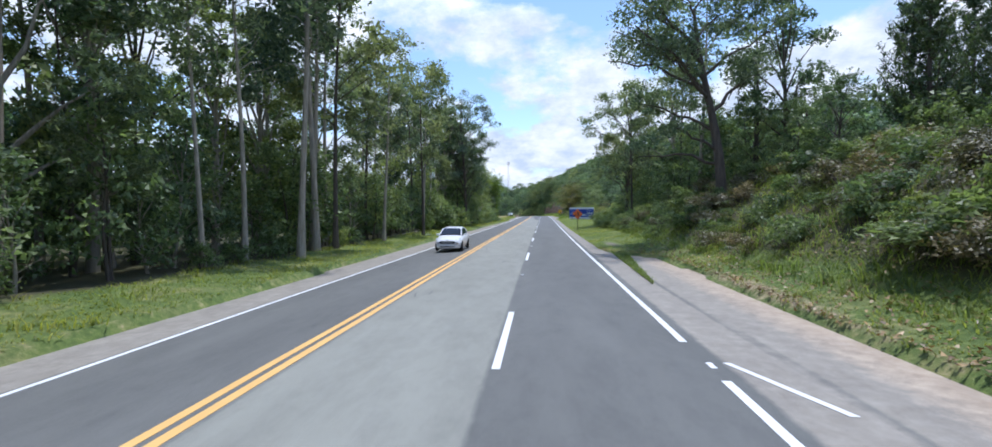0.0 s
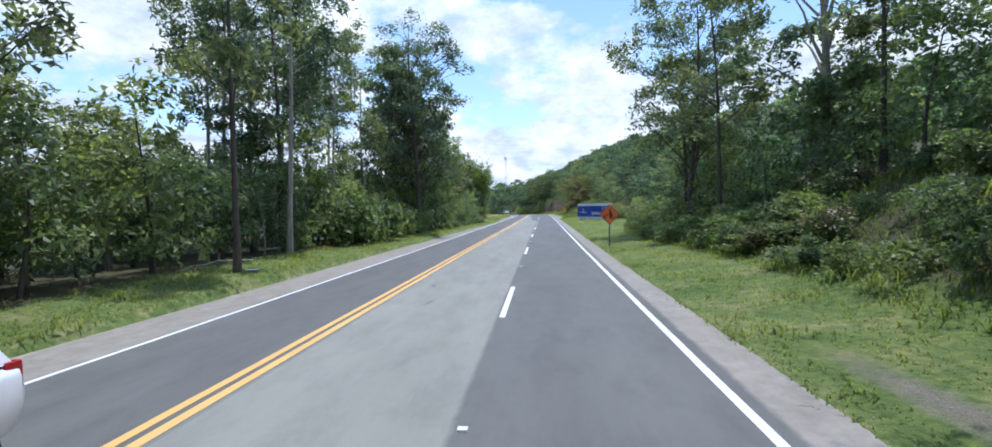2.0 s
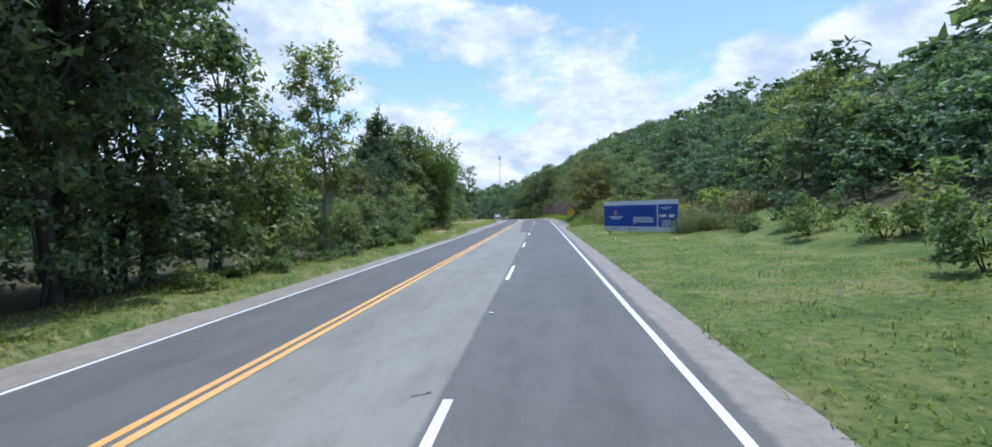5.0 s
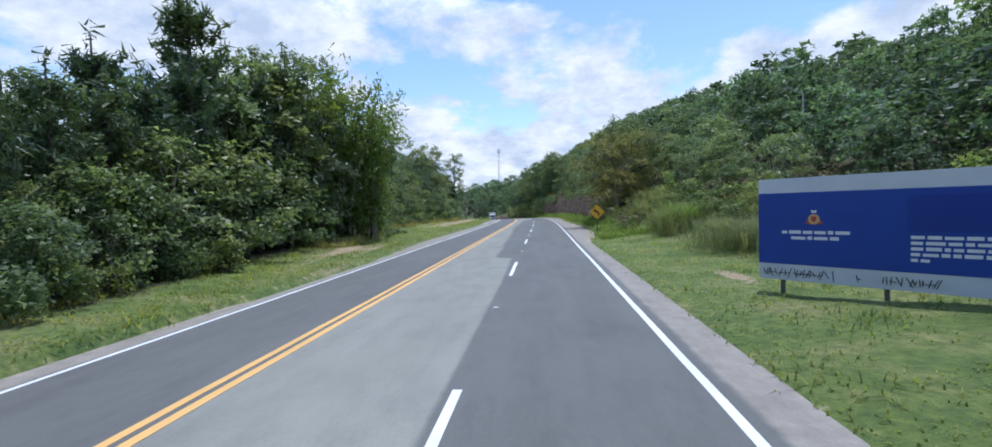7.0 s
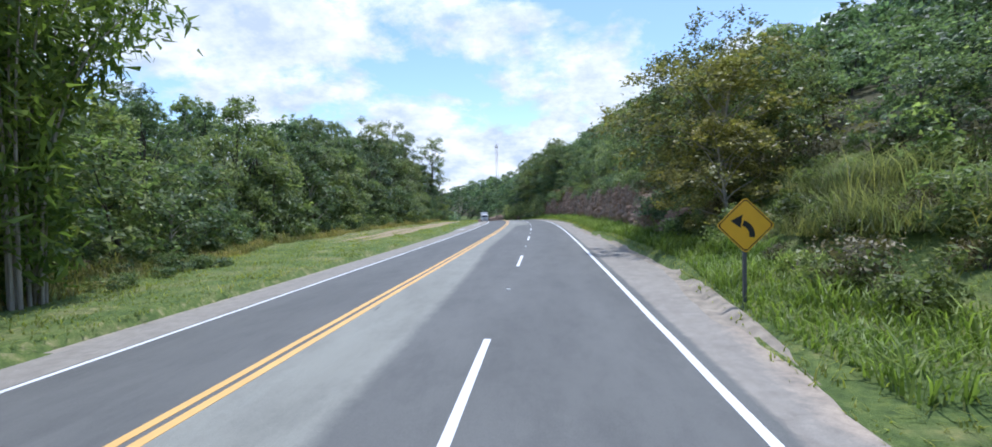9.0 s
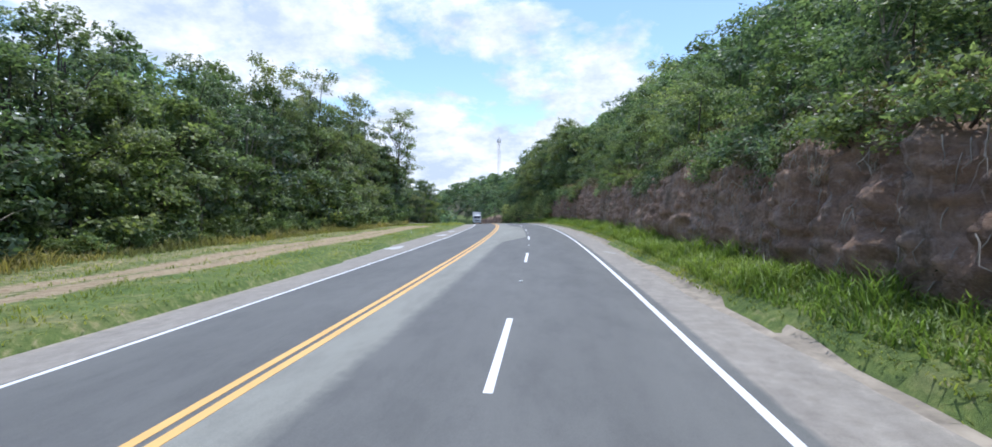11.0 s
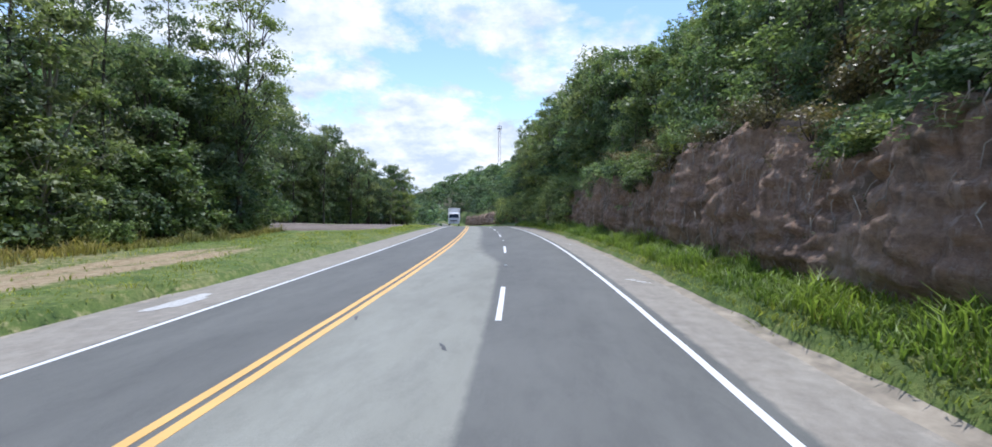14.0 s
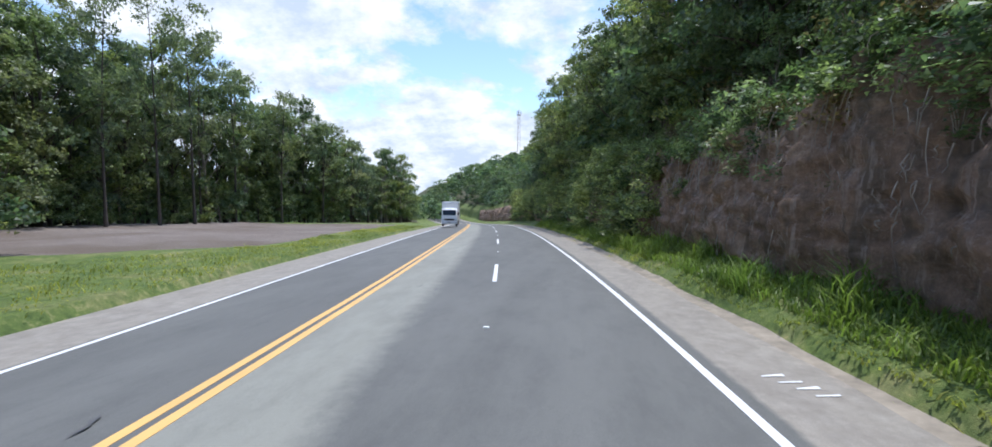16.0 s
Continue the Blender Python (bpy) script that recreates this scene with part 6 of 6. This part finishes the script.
def loft(name, sections, mat, parent, label="", close=True):
    """A skin over rings of equal length; each ring is a list of (x, y, z)."""
    n = len(sections[0])
    v = [p for ring_ in sections for p in ring_]
    f = [(k * n + i, k * n + (i + 1) % n, (k + 1) * n + (i + 1) % n, (k + 1) * n + i) for k in range(len(sections) - 1) for i in range(n)]
    if close:
        f += [tuple(range(n))[::-1], tuple(range((len(sections) - 1) * n, len(sections) * n))]
    me = mesh_of(name, v, f, mat, True)
    ob = piece(name, me, parent, label)
    return ob


def hatchback(m):
    """A small five-door car; its nose points to -y, its wheels stand on z = 0."""
    ob = thing("car", m, "white five-door hatchback driving in the oncoming lane", "car")
    # y, half width low, half width mid, sill z, waist z, deck z
    rows = [(-1.98, 0.52, 0.58, 0.30, 0.52, 0.62), (-1.93, 0.66, 0.72, 0.22, 0.55, 0.70), (-1.78, 0.74, 0.80, 0.18, 0.62, 0.78), (-1.50, 0.78, 0.84, 0.18, 0.68, 0.86), (-1.15, 0.80, 0.86, 0.18, 0.74, 0.94), (-0.80, 0.80, 0.86, 0.18, 0.80, 1.00), (-0.2, 0.80, 0.865, 0.18, 0.84, 1.02), (0.5, 0.80, 0.865, 0.18, 0.88, 1.03), (1.1, 0.79, 0.855, 0.20, 0.92, 1.04), (1.6, 0.76, 0.83, 0.24, 0.95, 1.05), (1.88, 0.70, 0.78, 0.30, 0.95, 1.03), (1.97, 0.62, 0.70, 0.36, 0.88, 0.96)]
    secs = []
    for y, wl, wm, zs, zw, zd in rows:
        half = [(wl * 0.9, zs), (wl, zs + 0.06), (wm, zs + 0.28), (wm, zw - 0.06), (wm * 0.97, zw + 0.02), (wm * 0.86, zd - 0.03), (wm * 0.5, zd + 0.015)]
        secs.append([(x, y, z) for x, z in half] + [(-x, y, z) for x, z in half[::-1]])
    loft("body", secs, CAR_WHITE, ob, "white painted body")
    cab = [(-0.92, 0.72, 0.70, 0.98, 1.00), (-0.45, 0.74, 0.62, 1.0, 1.27), (-0.12, 0.75, 0.57, 1.0, 1.42), (0.30, 0.75, 0.56, 1.0, 1.475), (0.90, 0.75, 0.56, 1.0, 1.46), (1.40, 0.73, 0.56, 1.0, 1.40), (1.62, 0.71, 0.58, 1.0, 1.34), (1.86, 0.68, 0.64, 1.0, 1.03)]
    secs = []
    for y, wb, wt_, zb, zt in cab:
        half = [(wb + 0.03, zb - 0.06), (wb + 0.01, zb + 0.03), (wt_ + 0.02, zt - 0.06), (wt_ - 0.06, zt - 0.01), (wt_ * 0.5, zt + 0.015)]
        secs.append([(x, y, z) for x, z in half] + [(-x, y, z) for x, z in half[::-1]])
    loft("glasshouse", secs, DARK_GLASS, ob, "dark tinted glasshouse")
    secs = []
    for y, wt_, zt in ((-0.22, 0.55, 1.375), (-0.10, 0.57, 1.435), (0.30, 0.575, 1.49), (0.90, 0.575, 1.475), (1.40, 0.575, 1.415), (1.66, 0.58, 1.35), (1.78, 0.56, 1.315)):
        half = [(wt_ + 0.02, zt - 0.075), (wt_ + 0.025, zt - 0.045), (wt_ - 0.05, zt + 0.005), (wt_ * 0.5, zt + 0.025)]
        secs.append([(x, y, z) for x, z in half] + [(-x, y, z) for x, z in half[::-1]])
    loft("roof", secs, CAR_WHITE, ob)
    def pane(name, pts, mat=DARK_GLASS, label="tinted window"):
        c = np.mean(pts, 0)
        n = np.cross(np.subtract(pts[1], pts[0]), np.subtract(pts[2], pts[0]))
        n = n / np.linalg.norm(n)
        if np.dot(n, c - np.array([0, 0.3, 0.8])) < 0:
            n = -n
        a = [np.array(p) + n * 0.018 for p in pts]
        b = [np.array(p) - n * 0.02 for p in pts]
        k = len(pts)
        f = [tuple(range(k)), tuple(range(2 * k - 1, k - 1, -1))] + [(i, (i + 1) % k, k + (i + 1) % k, k + i) for i in range(k)]
        return piece(name, mesh_of(name, a + b, f, mat), ob, label)
    screen = [[(w_, y, z), (-w_, y, z)] for y, z, w_ in ((-0.90, 1.035, 0.68), (-0.45, 1.30, 0.60), (-0.17, 1.425, 0.53))]
    v = [p for row in screen for p in row] + [(x, y + 0.02, z - 0.03) for row in screen for x, y, z in row]
    piece("windscreen", mesh_of("windscreen", v, [(0, 1, 3, 2), (2, 3, 5, 4), (6, 8, 9, 7), (8, 10, 11, 9), (0, 6, 7, 1), (4, 5, 11, 10), (0, 2, 8, 6), (2, 4, 10, 8), (1, 7, 9, 3), (3, 9, 11, 5)], DARK_GLASS), ob, "dark windscreen reflecting the sky")
    for sd in (-1, 1):
        v, f = tubes([([(sd * 0.735, -0.97, 0.99), (sd * 0.655, -0.46, 1.27), (sd * 0.575, -0.12, 1.41)], (0.045, 0.04, 0.04))], 8)
        piece("pillar", mesh_of("pillar", v, f, CAR_WHITE, True), ob)
        pane("rear_pillar", [(sd * 0.765, 1.32, 1.02), (sd * 0.70, 1.86, 1.02), (sd * 0.61, 1.68, 1.34), (sd * 0.605, 1.26, 1.40)], CAR_WHITE, "white rear pillar")
        part("wiper", box(0.55, 0.02, 0.015, (sd * 0.2 + 0.1, -0.90, 1.05), 0.004, Euler((0, 0, radians(4)))), CAR_BLACK, ob)
    pane("rear_window", [(-0.60, 1.84, 1.07), (0.60, 1.84, 1.07), (0.53, 1.66, 1.30), (-0.53, 1.66, 1.30)])
    for sd in (-1, 1):
        pane("side_window", [(sd * 0.755, -0.62, 1.03), (sd * 0.765, 0.33, 1.04), (sd * 0.60, 0.33, 1.40), (sd * 0.615, -0.08, 1.355)])
        pane("side_window", [(sd * 0.765, 0.40, 1.04), (sd * 0.75, 1.28, 1.10), (sd * 0.62, 1.20, 1.34), (sd * 0.60, 0.40, 1.40)])
        part("mirror", box(0.20, 0.12, 0.13, (sd * 0.93, -0.52, 1.02), 0.035), CAR_WHITE, ob)
        lamp = pane("headlight", [(sd * 0.46, -1.93, 0.66), (sd * 0.70, -1.84, 0.66), (sd * 0.815, -1.62, 0.74), (sd * 0.80, -1.40, 0.83), (sd * 0.70, -1.62, 0.80), (sd * 0.50, -1.86, 0.73)], LAMP_CLEAR, "swept-back clear headlight")
        pane("fog_trim", [(sd * 0.52, -1.955, 0.46), (sd * 0.72, -1.88, 0.54), (sd * 0.75, -1.84, 0.34), (sd * 0.60, -1.935, 0.30)], CAR_BLACK, "black fog lamp surround")
        part("tail_light", box(0.12, 0.16, 0.30, (sd * 0.70, 1.84, 0.90), 0.03), LAMP_RED, ob)
        for y in (0.15, 1.0):
            part("door_handle", box(0.03, 0.16, 0.03, (sd * 0.875, y, 0.86), 0.008), CAR_WHITE, ob)
        for y in (-1.25, 1.24):
            bm = bmesh.new()
            bmesh.ops.create_cone(bm, cap_ends=True, segments=28, radius1=0.345, radius2=0.345, depth=0.10, matrix=Matrix.Translation((sd * 0.825, y, 0.31)) @ Matrix.Rotation(radians(90), 4, "Y"))
            part("wheel_arch", bm, CAR_BLACK, ob)
            wheel(ob, sd * 0.80, y, 0.30, 0.19)
    grille = part("grille", slab([(-0.53, 0.585), (-0.43, 0.655), (0.43, 0.655), (0.53, 0.585), (0.40, 0.475), (-0.40, 0.475)], 0.10, -1.90), CAR_BLACK, ob, "black hexagonal grille")
    part("grille_trim", box(0.86, 0.05, 0.018, (0, -1.985, 0.652), 0.006), CHROME, grille)
    for i in range(4):
        part("grille_bar", box(0.74, 0.02, 0.010, (0, -2.0, 0.495 + 0.04 * i), 0.003), ALLOY, grille)
    part("lower_intake", box(0.95, 0.10, 0.10, (0, -1.93, 0.32), 0.03), CAR_BLACK, ob)
    part("licence_plate", box(0.40, 0.02, 0.13, (0, -2.0, 0.41), 0.005), BOARD_WHITE, ob)
    part("badge", box(0.13, 0.02, 0.05, (0, -1.985, 0.715), 0.008), CHROME, ob)
    part("underbody", box(1.5, 3.4, 0.10, (0, 0, 0.20), 0.02), CAR_BLACK, ob)
    return ob


x, y, z = spot(30.9, -5.2, 0.012)
hatchback(pose(x, y, z, 0, 0, heading(32)))


def lorry(m):
    """A white light lorry with a box body; its nose points to -y."""
    ob = thing("lorry", m, "white light lorry with box body in the oncoming lane", "lorry")
    secs = []
    for y, w, z0, z1 in ((0.0, 0.98, 0.50, 1.15), (0.06, 1.05, 0.42, 1.55), (0.35, 1.08, 0.40, 2.35), (0.75, 1.08, 0.40, 2.50), (1.7, 1.08, 0.45, 2.52)):
        half = [(w * 0.95, z0), (w, z0 + 0.1), (w, z1 * 0.7), (w * 0.94, z1 - 0.08), (w * 0.5, z1)]
        secs.append([(x, y, z) for x, z in half] + [(-x, y, z) for x, z in half[::-1]])
    loft("cab", secs, CAR_WHITE, ob)
    part("windscreen", box(1.80, 0.04, 0.75, (0, 0.17, 1.92), 0.01, Euler((radians(-17), 0, 0))), DARK_GLASS, ob)
    part("grille", box(1.3, 0.06, 0.24, (0, -0.02, 0.98), 0.02), CAR_BLACK, ob)
    part("bumper", box(2.1, 0.16, 0.32, (0, -0.04, 0.58), 0.04), BOARD_WHITE, ob)
    part("licence_plate", box(0.4, 0.02, 0.13, (0, -0.13, 0.56)), SIGN_BACK, ob)
    for sd in (-1, 1):
        part("headlight", box(0.34, 0.08, 0.22, (sd * 0.82, 0.0, 0.92), 0.03), LAMP_CLEAR, ob)
        part("mirror", box(0.16, 0.10, 0.40, (sd * 1.22, 0.35, 1.75), 0.03), CAR_BLACK, ob)
        part("side_window", box(0.03, 0.8, 0.6, (sd * 1.075, 0.9, 1.85), 0.01), DARK_GLASS, ob)
        for y in (0.95, 4.6):
            wheel(ob, sd * 0.92, y, 0.40, 0.24)
    part("chassis", box(0.9, 5.6, 0.22, (0, 3.2, 0.62), 0.02), CAR_BLACK, ob)
    body = part("box_body", box(2.3, 4.4, 2.55, (0, 4.1, 2.05), 0.04), CAR_WHITE, ob, "white box body")
    part("roof_edge", box(2.34, 0.10, 0.10, (0, 1.93, 3.30), 0.02), BOARD_WHITE, body)
    return ob


x, y, z = spot(298.3, -6.0, 0.01)
lorry(pose(x, y, z, 0, 0, heading(298)))


# ---- small litter on the verges ----
def log(s, l, length, r, turn, mat, label):
    x, y, z = spot(s, l, float(ground_up(s, l)))
    rng = np.random.RandomState(int(s))
    ob = thing("fallen_branch", pose(x, y, z, 0, 0, turn), label, "branch")
    pts, rad = limb(rng, (-length / 2, 0, r * 0.8), (length / 2, 0, r + 0.12), r, r * 0.5, 7, 0.08)
    v, f = tubes([(pts, rad), limb(rng, pts[3], pts[3] + np.array([0.3, 0.35, 0.3]), r * 0.4, r * 0.15)], 8)
    piece("bough", mesh_of("bough", v, f, mat, True), ob)
    return ob


log(71.0, -12.2, 2.2, 0.10, 25, BARK_DARK, "dark rotting log lying in the verge grass")
log(47.5, -12.6, 3.4, 0.05, 70, BARK_PALE, "pale dead branch leaning at the edge of the wood")
log(74.5, -12.4, 1.2, 0.05, -35, BARK_PALE, "pale broken branch in the verge grass")
log(262.0, -36.0, 3.0, 0.06, 40, BARK_PALE, "bare grey branch at the back of the gravel yard")


def scrap(s, l, w, d, turn):
    x, y, z = spot(s, l, float(ground_up(s, l)) + 0.04)
    bm = box(w, d, 0.03, (0, 0, 0), 0.008)
    for v in bm.verts:
        v.co.z += 0.03 * math.sin(9 * v.co.x + turn) + 0.02 * math.cos(11 * v.co.y)
    me = bpy.data.meshes.new("paper_scrap")
    bm.to_mesh(me)
    bm.free()
    me.materials.append(PRINT_WHITE)
    ob = new("paper_scrap", me)
    ob.matrix_world = pose(x, y, z, 0, 0, turn)
    return tagged(ob, "crumpled white scrap of litter on the grass", "litter", "litter on the verge")


for row in ((33.0, 8.2, 0.16, 0.12, 20), (30.5, 8.9, 0.18, 0.14, 60), (41.0, 7.6, 0.14, 0.12, 10), (43.0, 8.8, 0.16, 0.10, 80), (105.0, 7.2, 0.34, 0.14, 15), (104.0, 10.5, 0.20, 0.14, 50), (107.2, 6.9, 0.16, 0.10, 70), (47.0, -10.8, 0.5, 0.22, 30), (209.0, -11.6, 0.16, 0.12, 30)):
    scrap(*row)
